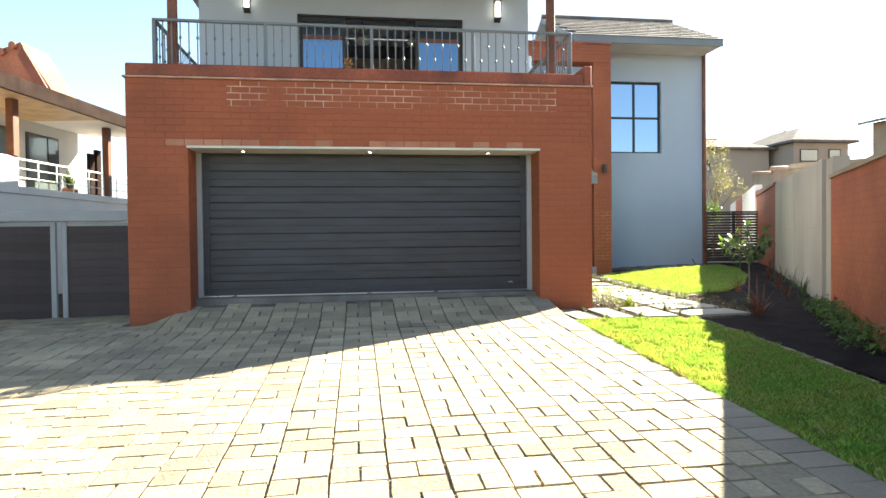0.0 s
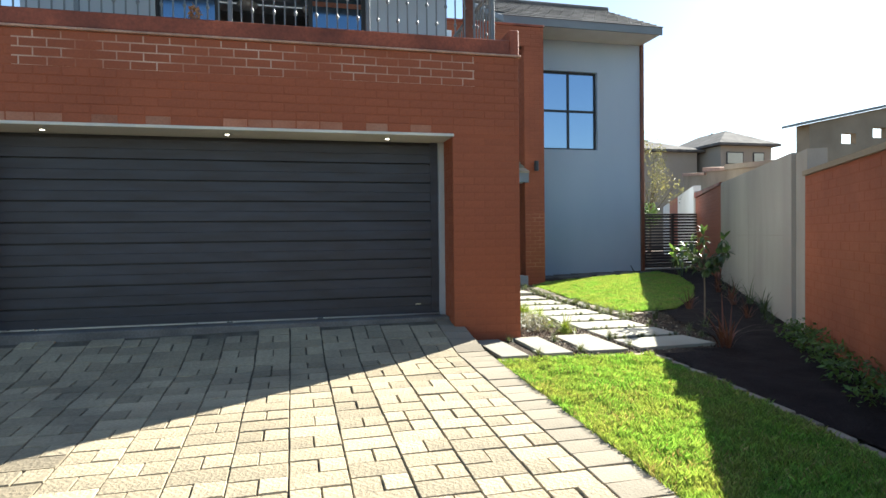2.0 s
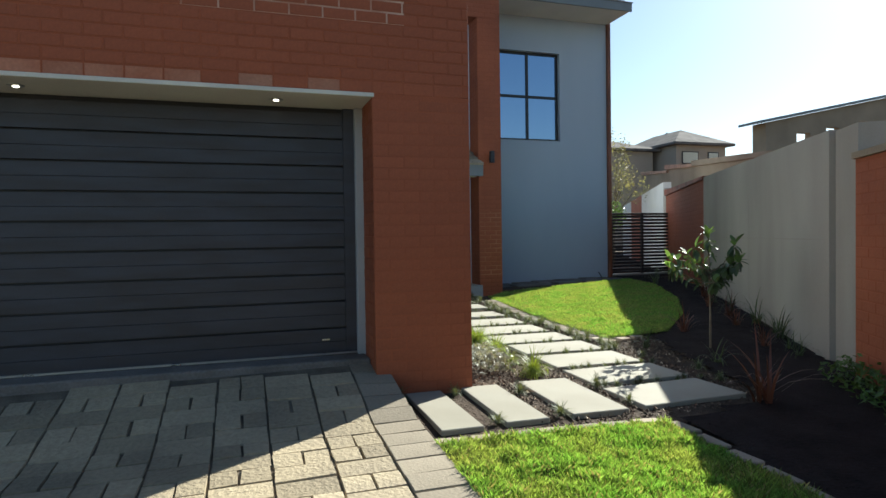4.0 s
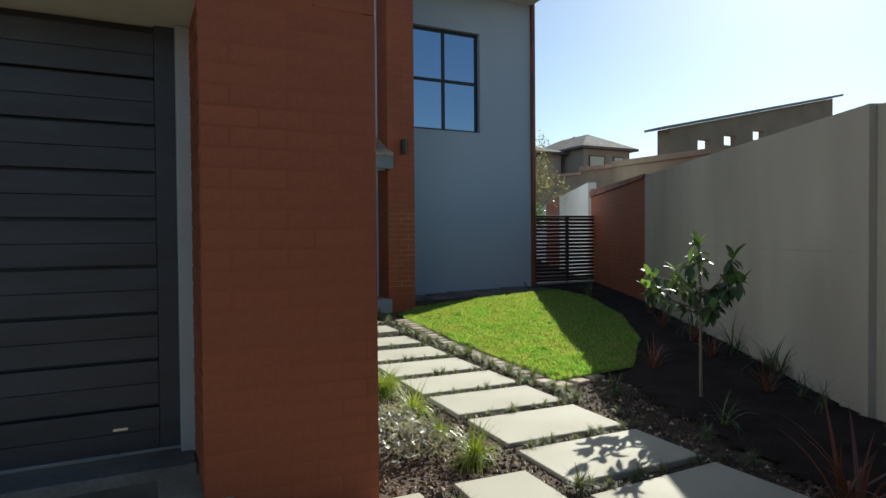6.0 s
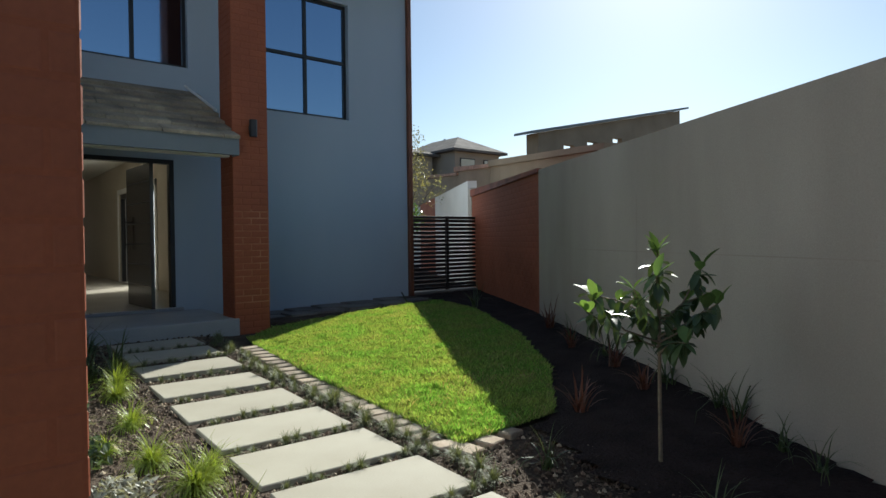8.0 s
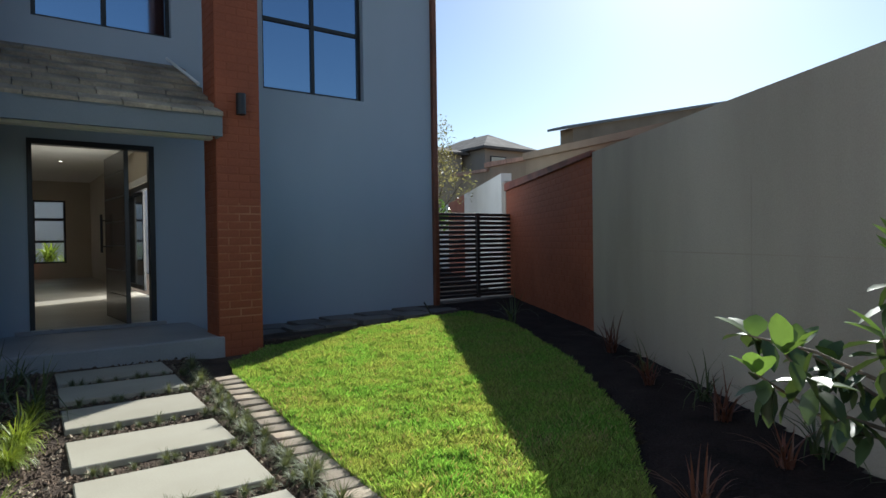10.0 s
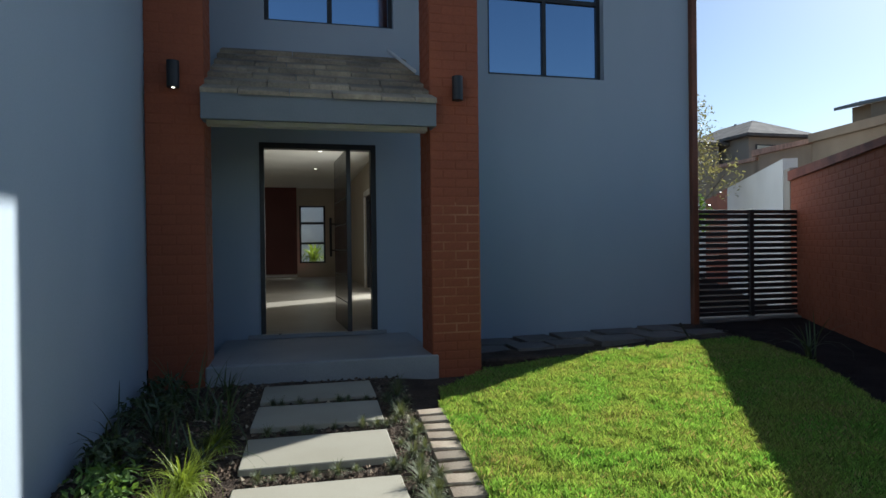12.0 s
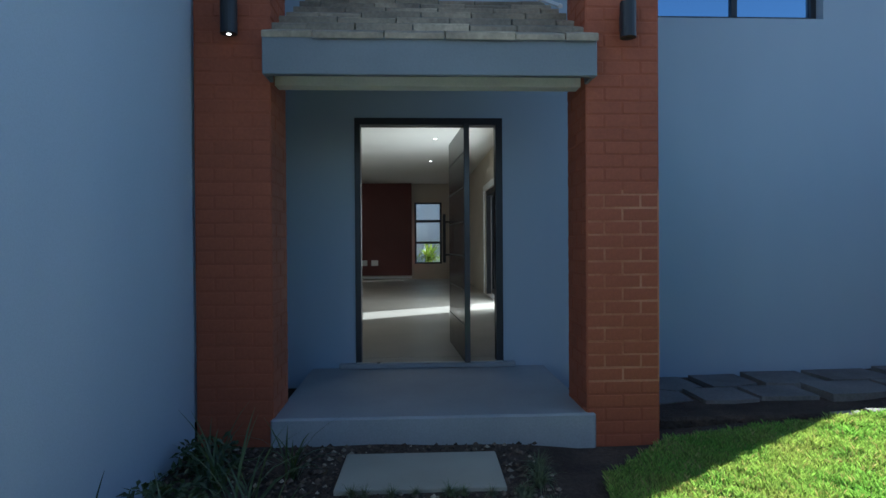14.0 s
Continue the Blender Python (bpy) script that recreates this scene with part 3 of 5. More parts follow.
part("beam_core", bm, MORTAR, portal)
box_part("beam_coping", COPING, portal, 3.23, 6.16, PY0 - 0.02, PY1 + 0.02, 6.122, 6.18, 0.008)

# ---- porch step and threshold ----
step = structure("entrance_step", "grey smooth concrete entrance platform", "step")
box_part("platform", CONCRETE, step, 3.675, 5.725, 13.93, HY - 0.002, 0.1, 0.53, 0.012)
box_part("threshold", CONCRETE, step, 3.92, 5.46, HY - 0.07, HY + 0.02, 0.531, 0.572, 0.006, "pale threshold strip")
box_part("sill_strip", CHROME, step, DX0 + 0.01, DX1 - 0.01, HY - 0.05, HY - 0.02, 0.5725, 0.58, 0.002, "bright metal door sill strip")

# ---- canopy ----
canopy = structure("canopy", "small tiled lean-to roof over the entrance with grey fascia", "roof")
CX0, CX1 = 3.70, 5.672
bm = bmesh.new()
prism(bm, [(13.79, 2.81), (HY - 0.002, 3.71), (HY - 0.002, 3.62), (13.79, 2.73)], "x", CX0 + 0.01, CX1 - 0.01)
part("roof_deck", bm, FASCIA, canopy)
box_part("fascia", FASCIA, canopy, CX0 - 0.01, CX1 + 0.01, 13.74, 13.785, 2.615, 2.838, 0.005, "grey painted fascia board")
bm = bmesh.new()
prism(bm, [(13.79, 2.62), (13.79, 2.81), (13.945, 2.89), (13.945, 2.62)], "x", CX1 - 0.012, CX1 + 0.008)
prism(bm, [(13.79, 2.62), (13.79, 2.81), (13.945, 2.89), (13.945, 2.62)], "x", CX0 - 0.008, CX0 + 0.012)
part("verge_board", bm, FASCIA, canopy)
box_part("eave_strip", CREAM, canopy, 3.693, 5.667, 14.05, 14.17, 2.628, 2.82, 0.004, "cream plaster strip under the fascia")
flash = bmesh.new()
rod(flash, (CX1 - 0.05, 14.4, 3.29), (CX1 - 0.16, 15.4, 3.80), 0.018, n=6)
part("flashing", flash, WHITE_PLASTIC, canopy, "white sealed edge flashing")
n_rows, n_cols = 7, 7
for r in range(n_rows):
    y = 13.725 + r * 0.248
    z = 2.822 + (y - 13.725) * 0.524
    x = CX0 - 0.015 - (0.19 if r % 2 else 0)
    while x < CX1:
        a, b = max(x, CX0 - 0.015), min(x + random.choice((0.36, 0.42, 0.3, 0.39)), CX1 + 0.015)
        if b - a > 0.05:
            bm = bmesh.new()
            dy, thick = random.uniform(-0.022, 0.012), random.uniform(0.038, 0.056)
            prism(bm, [(y + dy, z + 0.004 + dy * 0.5), (y + 0.3, z + 0.140), (y + 0.3, z + 0.156), (y + dy + 0.01, z + 0.004 + thick + dy * 0.5), (y + dy, z + thick - 0.006 + dy * 0.5)], "x", a + 0.004, b - 0.004)
            part("roof_tile", bm, SHINGLE, canopy)
        x = b if b > x else x + 0.3


def sconce(x, z, on):
    s = thing("wall_sconce", "black cylinder up-down wall light, lamp " + ("on" if on else "off"), "wall lamp", "entrance sconces")
    b = bmesh.new()
    rod(b, (x, PY0 - 0.085, z - 0.11), (x, PY0 - 0.085, z + 0.11), 0.05, n=18)
    part("body", b, BLACK, s)
    box_part("bracket", BLACK, s, x - 0.03, x + 0.03, PY0 - 0.06, PY0 - 0.004, z - 0.05, z + 0.05)
    b = bmesh.new()
    rod(b, (x, PY0 - 0.085, z - 0.113), (x, PY0 - 0.085, z - 0.108), 0.014, n=12)
    part("bulb", b, GLOW if on else BLACK, s, "small lamp face")


sconce(3.465, 3.0, True)
sconce(5.915, 3.0, False)

# ---- entrance door ----
door = structure("door_3", "dark pivot entrance door standing wide open", "door")
bm = bmesh.new()
quad_box(bm, DX0, DX0 + 0.05, HY - 0.015, HY + 0.12, 0.575, DZ1)
quad_box(bm, DX1 - 0.06, DX1, HY - 0.015, HY + 0.12, 0.575, DZ1)
quad_box(bm, DX0 + 0.05, DX1 - 0.06, HY - 0.015, HY + 0.12, DZ1 - 0.06, DZ1)
part("door_frame", bm, FRAME_DARK, door)
leaf = bmesh.new()
LX = 5.03
quad_box(leaf, -0.025, 0.025, -0.1, 1.05, 0.58, 2.655, 0.004)
leaf = part("door_leaf", leaf, DOOR_WOOD, door, "dark pivot door leaf with grooves drawn as dark strips")
leaf.matrix_basis = pose(LX, HY, 0, 0, 0, 3.2)
# dark strips on the flat leaf stand in for the shade in its grooves
for z in (0.9, 1.2, 1.5, 1.8, 2.1, 2.4):
    box_part("groove_shade_strip", FRAME_DARK, leaf, -0.0275, -0.0252, -0.09, 1.04, z, z + 0.014, 0.0)
bm = bmesh.new()
rod(bm, (-0.09, 0.93, 1.42), (-0.09, 0.93, 1.92), 0.016, n=12)
for z in (1.5, 1.84):
    rod(bm, (-0.09, 0.93, z), (-0.02, 0.93, z), 0.009)
part("handle", bm, BLACK, leaf, "long black pull bar")

# ---- interior ----
IY = 28.5
room = structure("room_interior", "long beige entrance hall with white ceiling", "room")
IX0, IX1, CZ = 1.2, 6.06, 3.42
box_part("floor_slab", FLOOR_IN, room, IX0, IX1, HY + T, IY, 0.45, 0.57, 0.0, "glossy beige floor tile")
box_part("door_sill_inner", FLOOR_IN, room, DX0, DX1, HY + 0.021, HY + T - 0.001, 0.45, 0.568, 0.0)
box_part("ceiling_slab", CEIL_IN, room, IX0, IX1, HY + T, IY, CZ, CZ + 0.12, 0.0, "white ceiling")
box_part("left_wall", WALL_IN, room, IX0 - 0.2, IX0, HY + T, IY + 0.2, 0.3, CZ + 0.1, 0.0)
box_part("inner_face", WALL_IN, room, IX0, DX0 - 0.02, HY + T + 0.001, HY + T + 0.03, 0.571, CZ, 0.0)
box_part("inner_face", WALL_IN, room, DX1 + 0.02, IX1, HY + T + 0.001, HY + T + 0.03, 0.571, CZ, 0.0)
box_part("inner_face", WALL_IN, room, DX0 - 0.02, DX1 + 0.02, HY + T + 0.001, HY + T + 0.03, DZ1 + 0.02, CZ, 0.0)
SY0, SY1 = 19.42, 22.85
bm = bmesh.new()
quad_box(bm, IX1, IX1 + 0.2, HY + T, SY0, 0.3, CZ + 0.1)
quad_box(bm, IX1, IX1 + 0.2, SY1, IY + 0.2, 0.3, CZ + 0.1)
quad_box(bm, IX1, IX1 + 0.2, SY0, SY1, 2.7, CZ + 0.1)
part("right_wall", bm, WALL_IN, room)
IWX0, IWX1, IWZ0, IWZ1 = 4.60, 5.42, 1.02, 2.86
bm = bmesh.new()
quad_box(bm, IX0, IWX0, IY, IY + 0.2, 0.3, CZ + 0.1)
quad_box(bm, IWX1, IX1, IY, IY + 0.2, 0.3, CZ + 0.1)
quad_box(bm, IWX0, IWX1, IY, IY + 0.2, 0.3, IWZ0)
quad_box(bm, IWX0, IWX1, IY, IY + 0.2, IWZ1, CZ + 0.1)
part("back_wall", bm, WALL_IN, room)
box_part("feature_panel", RED_IN, room, 1.8, 4.52, IY - 0.25, IY - 0.003, 0.69, CZ - 0.004, 0.0, "dark red painted feature wall")
box_part("bright_skirting", WHITE_PLASTIC, room, 1.8, 4.52, IY - 0.262, IY - 0.252, 0.60, 0.66, 0.0)
box_part("skirting", WALL_IN, room, 4.53, IX1, IY - 0.02, IY - 0.002, 0.571, 0.67, 0.0)
for x in (3.0, 3.32):
    box_part("wall_socket", WHITE_PLASTIC, room, x, x + 0.2, IY - 0.262, IY - 0.252, 0.98, 1.14, 0.004, "white wall socket")
win = structure("window_3", "three-pane dark framed window at the end of the hall", "window")
bm = bmesh.new()
for z0, z1 in ((IWZ0, IWZ0 + 0.05), (1.62, 1.69), (2.26, 2.34), (IWZ1 - 0.05, IWZ1)):
    quad_box(bm, IWX0, IWX1, IY + 0.02, IY + 0.09, z0, z1)
quad_box(bm, IWX0, IWX0 + 0.06, IY + 0.015, IY + 0.085, IWZ0, IWZ1)
quad_box(bm, IWX1 - 0.06, IWX1, IY + 0.015, IY + 0.085, IWZ0, IWZ1)
part("window_frame", bm, FRAME_DARK, win)
gl = box_part("pane", GLASS, win, IWX0 + 0.05, IWX1 - 0.05, IY + 0.05, IY + 0.055, IWZ0 + 0.04, IWZ1 - 0.04, 0.0)
gl.visible_shadow = False
slide = structure("door_4", "dark framed glass sliding door open to the sun", "sliding door")
bm = bmesh.new()
for y in (SY0, SY1 - 0.08):
    quad_box(bm, IX1 + 0.03, IX1 + 0.12, y, y + 0.08, 0.57, 2.7)
quad_box(bm, IX1 + 0.03, IX1 + 0.12, SY0 + 0.08, SY1 - 0.08, 2.6, 2.7)
part("door_frame", bm, FRAME_DARK, slide)
bm = bmesh.new()
for y in (21.0, SY1 - 0.16):
    quad_box(bm, IX1 + 0.13, IX1 + 0.17, y, y + 0.07, 0.58, 2.66)
quad_box(bm, IX1 + 0.13, IX1 + 0.17, 21.07, SY1 - 0.16, 0.58, 0.68)
quad_box(bm, IX1 + 0.13, IX1 + 0.17, 21.07, SY1 - 0.16, 2.58, 2.66)
leaf = part("sliding_leaf", bm, FRAME_DARK, slide, "dark framed sliding leaf pushed open")
box_part("pane", TINTED, leaf, IX1 + 0.145, IX1 + 0.155, 21.07, SY1 - 0.16, 0.68, 2.58, 0.0)
bm = bmesh.new()
quad_box(bm, IX1 - 0.02, IX1 + 0.0, SY1 + 0.001, SY1 + 0.12, 0.571, 2.82)
quad_box(bm, IX1 - 0.02, IX1 + 0.0, SY0 - 0.12, SY0 - 0.001, 0.571, 2.82)
quad_box(bm, IX1 - 0.02, IX1 + 0.0, SY0 - 0.12, SY1 + 0.12, 2.702, 2.82)
part("white_trim", bm, WHITE_PLASTIC, slide, "white painted door trim")
for y in (18.2, 20.6, 23.4):
    bm = bmesh.new()
    rod(bm, (4.95, y, CZ - 0.008), (4.95, y, CZ - 0.001), 0.05, n=14)
    light = part("ceiling_downlight", bm, WHITE_PLASTIC, room, "recessed ceiling downlight, on")
    bm = bmesh.new()
    rod(bm, (4.95, y, CZ - 0.013), (4.95, y, CZ - 0.007), 0.03, n=12)
    part("bulb", bm, GLOW, light)
# added fill lamp outside the sliding door, brightens the hall in place of daylight
fill_lamp_data = bpy.data.lights.new("hall_fill_lamp", "AREA")
fill_lamp_data.shape, fill_lamp_data.size, fill_lamp_data.size_y = "RECTANGLE", 1.5, 2.0
fill_lamp_data.energy, fill_lamp_data.color = 48, (1.0, 0.92, 0.78)
lamp_ob = new("hall_fill_lamp", fill_lamp_data)
lamp_ob.matrix_world = look((IX1 + 0.3, SY0 + 0.78, 1.65), (IX1 - 3, SY0 + 0.78, 1.4))
yard = structure("wall_back_yard", "white sunlit yard wall behind the hall window", "wall")
box_part("yard_wall", PLASTER_WHITE, yard, 0.5, 9.0, 33.0, 33.2, 0.0, 4.2, 0.0)

# ---- boundary wall on the garden side ----
bound = structure("wall_boundary", "boundary wall of beige plaster and red brick panels", "wall")
WO, WD = (9.07, 11.78), (0.5045, 0.8634)
WANG = math.atan2(WD[1], WD[0])


def along(bm, s0, s1, z0, z1, out0, out1, taper=None):
    """A stretch of boundary wall: from s0 to s1 along it, and out0 to out1 behind its face."""
    nrm = (WD[1], -WD[0])
    zt0, zt1 = (z1, z1) if taper is None else (z1, taper)
    pts = []
    for s, zt in ((s0, zt0), (s1, zt1)):
        for o in (out0, out1):
            pts.append((WO[0] + WD[0] * s + nrm[0] * o, WO[1] + WD[1] * s + nrm[1] * o, zt))
    lo = [bm.verts.new((p[0], p[1], z0)) for p in pts]
    hi = [bm.verts.new(p) for p in pts]
    for f in ((0, 1, 3, 2),):
        bm.faces.new([lo[i] for i in f])
        bm.faces.new([hi[i] for i in reversed(f)])
    for a, b in ((0, 1), (1, 3), (3, 2), (2, 0)):
        bm.faces.new((lo[a], lo[b], hi[b], hi[a]))


bm = bmesh.new()
along(bm, -5.5, -0.002, -0.2, 2.372, 0, 0.2, 2.46)
part("plaster_panel", bm, PLASTER_WALL, bound, "weathered beige plaster panel")
bm = bmesh.new()
along(bm, -5.45, -0.9, 1.395, 1.402, -0.002, 0.01)
along(bm, -2.9, -2.894, 0.6, 1.9, -0.0015, 0.01)
part("plaster_joint", bm, PLASTER_FAR, bound, "thin uneven plaster joint line")
bm = bmesh.new()
along(bm, -5.95, -5.502, -0.2, 2.36, 0.05, 0.25)
part("pier", bm, PLASTER_WALL, bound)
bm = bmesh.new()
along(bm, -14.5, -5.952, -0.3, 2.055, 0.03, 0.25)
along(bm, 0.0, 4.75, -0.2, 2.42, 0.02, 0.22, 2.56)
part("brick_core", bm, MORTAR, bound)
bm = bmesh.new()
along(bm, -14.5, -5.952, 2.057, 2.11, 0.0, 0.27)
part("coping", bm, PLASTER_BROWN, bound, "beige plaster coping")
bm = bmesh.new()
along(bm, 0.0, 4.75, 2.425, 2.48, -0.02, 0.26, 2.565)
part("coping", bm, COPING, bound, "dark red brick coping")
bm = bmesh.new()
along(bm, 4.76, 5.1, -0.2, 2.62, 0.01, 0.24)
part("pier", bm, PLASTER_WALL, bound)
bm = bmesh.new()
along(bm, 5.102, 10.4, -0.2, 2.80, 0.0, 0.2)
part("white_panel", bm, PLASTER_WHITE, bound, "white plaster panel beyond the gate")
bm = bmesh.new()
along(bm, 10.402, 14.5, -0.2, 2.80, 0.0, 0.2)
part("brick_panel", bm, BRICK, bound, "dark red brick panel beyond the gate")
bm = bmesh.new()
along(bm, 14.502, 19, -0.2, 2.80, 0.0, 0.2)
part("white_panel", bm, PLASTER_WHITE, bound, "white plaster panel beyond the gate")

# ---- garden gate ----
def slat_gate(name, label, x0, x1, y, z0, z1, n, posts, slat, frame_m, gap, depth=0.05):
    g = thing(name, label, "gate")
    for x in posts:
        box_part("post", frame_m, g, x - 0.035, x + 0.035, y - 0.03, y + 0.03, z0, z1, 0.005)
    cuts = sorted(posts)
    h = (z1 - z0 - 0.1) / n
    for a, b in zip(cuts[:-1], cuts[1:]):
        if b - a < 0.2:
            continue
        for z in (z0 + 0.02, z1 - 0.055):
            box_part("rail", frame_m, g, a + 0.036, b - 0.036, y - 0.025, y + 0.025, z, z + 0.05, 0.004)
        me = None
        for i in range(n):
            if me is None:
                bmm = bmesh.new()
                quad_box(bmm, -(b - a) / 2 + 0.037, (b - a) / 2 - 0.037, -0.011, 0.011, 0, h * (1 - gap), 0.003)
                me = to_mesh("slat", bmm, slat)
            ob = part("slat", me, slat, g)
            ob.location = ((a + b) / 2, y, z0 + 0.075 + i * h * 0.985)
    return g


slat_gate("garden_gate", "dark slatted double garden gate, closed", 9.66, 11.5, 15.6, 0.52, 1.99, 17, (9.69, 10.56, 11.46), GATE_DARK, GATE_DARK, 0.27)
box_part("gate_step", APRON, step, 9.64, 11.6, 15.4, 15.9, 0.2, 0.512, 0.01, "concrete strip under the garden gate")

# ---- driveway gate on the other side ----
slat_gate("driveway_gate", "brown slatted driveway gate in grey steel frame", -9, -3.3, 8.6, 0.13, 1.60, 11, (-3.36, -4.42, -4.57, -6.4, -6.55, -8.4), SLAT_DARK, STEEL_GREY, 0.0)
beam = structure("gate_beam", "grey steel beam over the driveway gate", "beam")
box_part("beam", STEEL_GREY, beam, -9.2, -3.17, 8.5, 8.75, 1.61, 1.76, 0.01)

# ---- neighbours ----


def gable_house():
    """Built along its own eave line and turned into place: x out to the driveway, y along the eave."""
    h = thing("neighbour_house", "white two-storey neighbour house with terracotta roof and balcony", "house")
    h.matrix_basis = pose(-6.79, 11.57, 0, 0, 0, -9.4)
    dark = mat("dark_brown_fascia", (0.03, 0.018, 0.014), 0.9, 0.2, 3, 40, 0.2, spec=0.08)
    board = mat("varnished_board_soffit", (0.50, 0.33, 0.17), 0.5, 0.15, 3, 60, 0.1, streak=6)
    dim = mat("dim_window_glass", (0.10, 0.12, 0.11), 0.08, 0.05, 2, 40, 0.0, spec=0.6)
    bm = bmesh.new()
    quad_box(bm, -12, -1.7, -7.0, 5.0, 2.3, 4.30)
    part("upper_wall", bm, PLASTER_WHITE, h)
    bm = bmesh.new()
    quad_box(bm, -12, -0.42, -7.0, 6.5, -0.3, 2.296)
    part("lower_wall", bm, PLASTER_WHITE, h)
    bm = bmesh.new()
    prism(bm, [(0.0, 4.44), (-6.0, 5.5), (-12.4, 4.44), (-12.4, 4.3), (-6.0, 5.36), (0.0, 4.3)], "y", -7.6, 5.6)
    roof = part("roof", bm, ROOF_RED, h, "terracotta tile roof")
    verts, faces = [], []
    for r in range(12):
        for c in range(38):
            x, y, z = -0.01 - r * 0.31, -7.4 + c * 0.335, 4.45 + r * 0.31 * 0.177
            k = len(verts)
            for i in range(5):
                a = math.pi * i / 4
                yy, zz = y + 0.16 - 0.15 * math.cos(a), z + 0.06 * math.sin(a)
                verts += [(x, yy, zz), (x - 0.34, yy, zz + 0.06)]
            for i in range(4):
                faces.append((k + 2 * i, k + 2 * i + 2, k + 2 * i + 3, k + 2 * i + 1))
    me = bpy.data.meshes.new("roof_tiles")
    me.from_pydata(verts, [], faces)
    me.materials.append(ROOF_RED)
    part("roof_tiles", me, ROOF_RED, roof)
    box_part("fascia", dark, roof, 0.002, 0.07, -7.6, 5.6, 4.19, 4.49, 0.01, "dark brown fascia")
    box_part("eave_ceiling", board, roof, -1.69, -0.002, -7.5, 3.2, 4.2, 4.235, 0.0, "varnished wooden eave boards")
    box_part("eave_ceiling", PLASTER_WHITE, roof, -1.69, -0.002, 3.204, 5.55, 4.2, 4.235, 0.0, "white eave ceiling")
    bm = bmesh.new()
    prism(bm, [(-0.55, 4.3), (-1.6, 5.95), (-2.2, 5.75), (-3.6, 4.95), (-3.6, 4.3)], "y", 2.78, 3.7)
    gable = part("gable_roof", bm, ROOF_RED, h, "steep sunlit terracotta gable roof")
    bm = bmesh.new()
    prism(bm, [(-0.62, 4.3), (-1.5, 5.82), (-1.62, 5.62), (-0.86, 4.3)], "y", 2.70, 2.776)
    part("verge_board", bm, WOOD_POST, gable, "brown verge board")
    for k in range(6):
        bm = bmesh.new()
        rod(bm, (-1.75 - k * 0.27, 2.7, 5.86 - k * 0.14), (-1.75 - k * 0.27, 3.7, 5.92 - k * 0.14), 0.09, n=8)
        part("barrel_tile", bm, ROOF_RED, gable)
    for y0, y1, z0 in ((0.80, 0.97, 3.05), (4.1, 4.25, 2.46)):
        box_part("roof_post", WOOD_POST, h, -0.52, -0.36, y0, y1, z0, 4.195, 0.01, "brown wooden roof post")
    box_part("balcony_parapet", PLASTER_WHITE, h, -0.62, -0.4, -6.9, 0.99, 2.3, 3.05, 0.012)
    box_part("balcony_kerb", PLASTER_WHITE, h, -0.62, -0.4, 0.994, 6.5, 2.3, 2.46, 0.012)
    for y0, y1, cut in ((0.6, 2.47, 0.5), (3.0, 4.17, 0.62)):
        w = box_part("window", FRAME_DARK, h, -1.72, -1.67, y0, y1, 2.4, 3.93, 0.005)
        for a, b in ((y0 + 0.06, y0 + (y1 - y0) * cut - 0.03), (y0 + (y1 - y0) * cut + 0.03, y1 - 0.06)):
            box_part("pane", dim, w, -1.668, -1.66, a, b, 2.46, 3.87, 0.0)
    for k in range(3):
        bm = bmesh.new()
        rod(bm, (-0.5, 1.0, 3.03 - k * 0.19), (-0.5, 6.0, 3.03 - k * 0.19), 0.022 if k == 0 else 0.012)
        part("rail_pipe", bm, WHITE_PLASTIC, h, "white balcony rail pipe")
    for k in range(7):
        bm = bmesh.new()
        rod(bm, (-0.5, 1.7 + k * 0.6, 2.462), (-0.5, 1.7 + k * 0.6, 3.03), 0.016)
        part("rail_post", bm, WHITE_PLASTIC, h)
    for y0, top in ((4.55, 3.62), (4.85, 3.75)):
        box_part("screen_panel", dark, h, -1.2, -1.1, y0, y0 + 0.2, 2.3, top, 0.008, "narrow dark balcony screen")
    return h


gable_house()
POT = pose(-6.79, 11.57, 0, 0, 0, -9.4) @ Vector((-1.0, 3.55, 0))
pot = thing("potted_plant", "leafy potted plant on the neighbour balcony", "plant")
bm = bmesh.new()
rod(bm, (POT.x, POT.y, 2.297), (POT.x, POT.y, 2.62), 0.13, 0.18, 14)
part("pot", bm, CLAY, pot)


def blade_mesh(name, material, n, length, width, spread, arch, seed, lift=0.0):
    """A tuft of arching strap leaves."""
    rng = random.Random(seed)
    verts, faces = [], []
    for _ in range(n):
        a = rng.uniform(0, math.tau)
        ln = length * rng.uniform(0.55, 1.1)
        lean = spread * rng.uniform(0.15, 1.0)
        w = width * rng.uniform(0.7, 1.2)
        ox, oy = rng.uniform(-0.03, 0.03) * length * 3, rng.uniform(-0.03, 0.03) * length * 3
        segs = 5
        px, pz, ang = 0.0, lift, lean * 0.35
        k = len(verts)
        for i in range(segs + 1):
            f = i / segs
            ww = w * (1 - f ** 2.2) + 0.0006
            cx, cy = ox + px * math.cos(a), oy + px * math.sin(a)
            verts += [(cx - ww * math.sin(a), cy + ww * math.cos(a), pz), (cx + ww * math.sin(a), cy - ww * math.cos(a), pz)]
            px += math.sin(ang) * ln / segs
            pz += math.cos(ang) * ln / segs
            ang += arch * lean * rng.uniform(0.7, 1.3) / segs
        for i in range(segs):
            q = k + 2 * i
            faces.append((q, q + 1, q + 3, q + 2))
    me = bpy.data.meshes.new(name)
    me.from_pydata(verts, [], faces)
    me.materials.append(material)
    return me


ob = part("leaves", blade_mesh("leaves", SHRUB, 40, 0.5, 0.03, 0.9, 1.2, 5), SHRUB, pot)
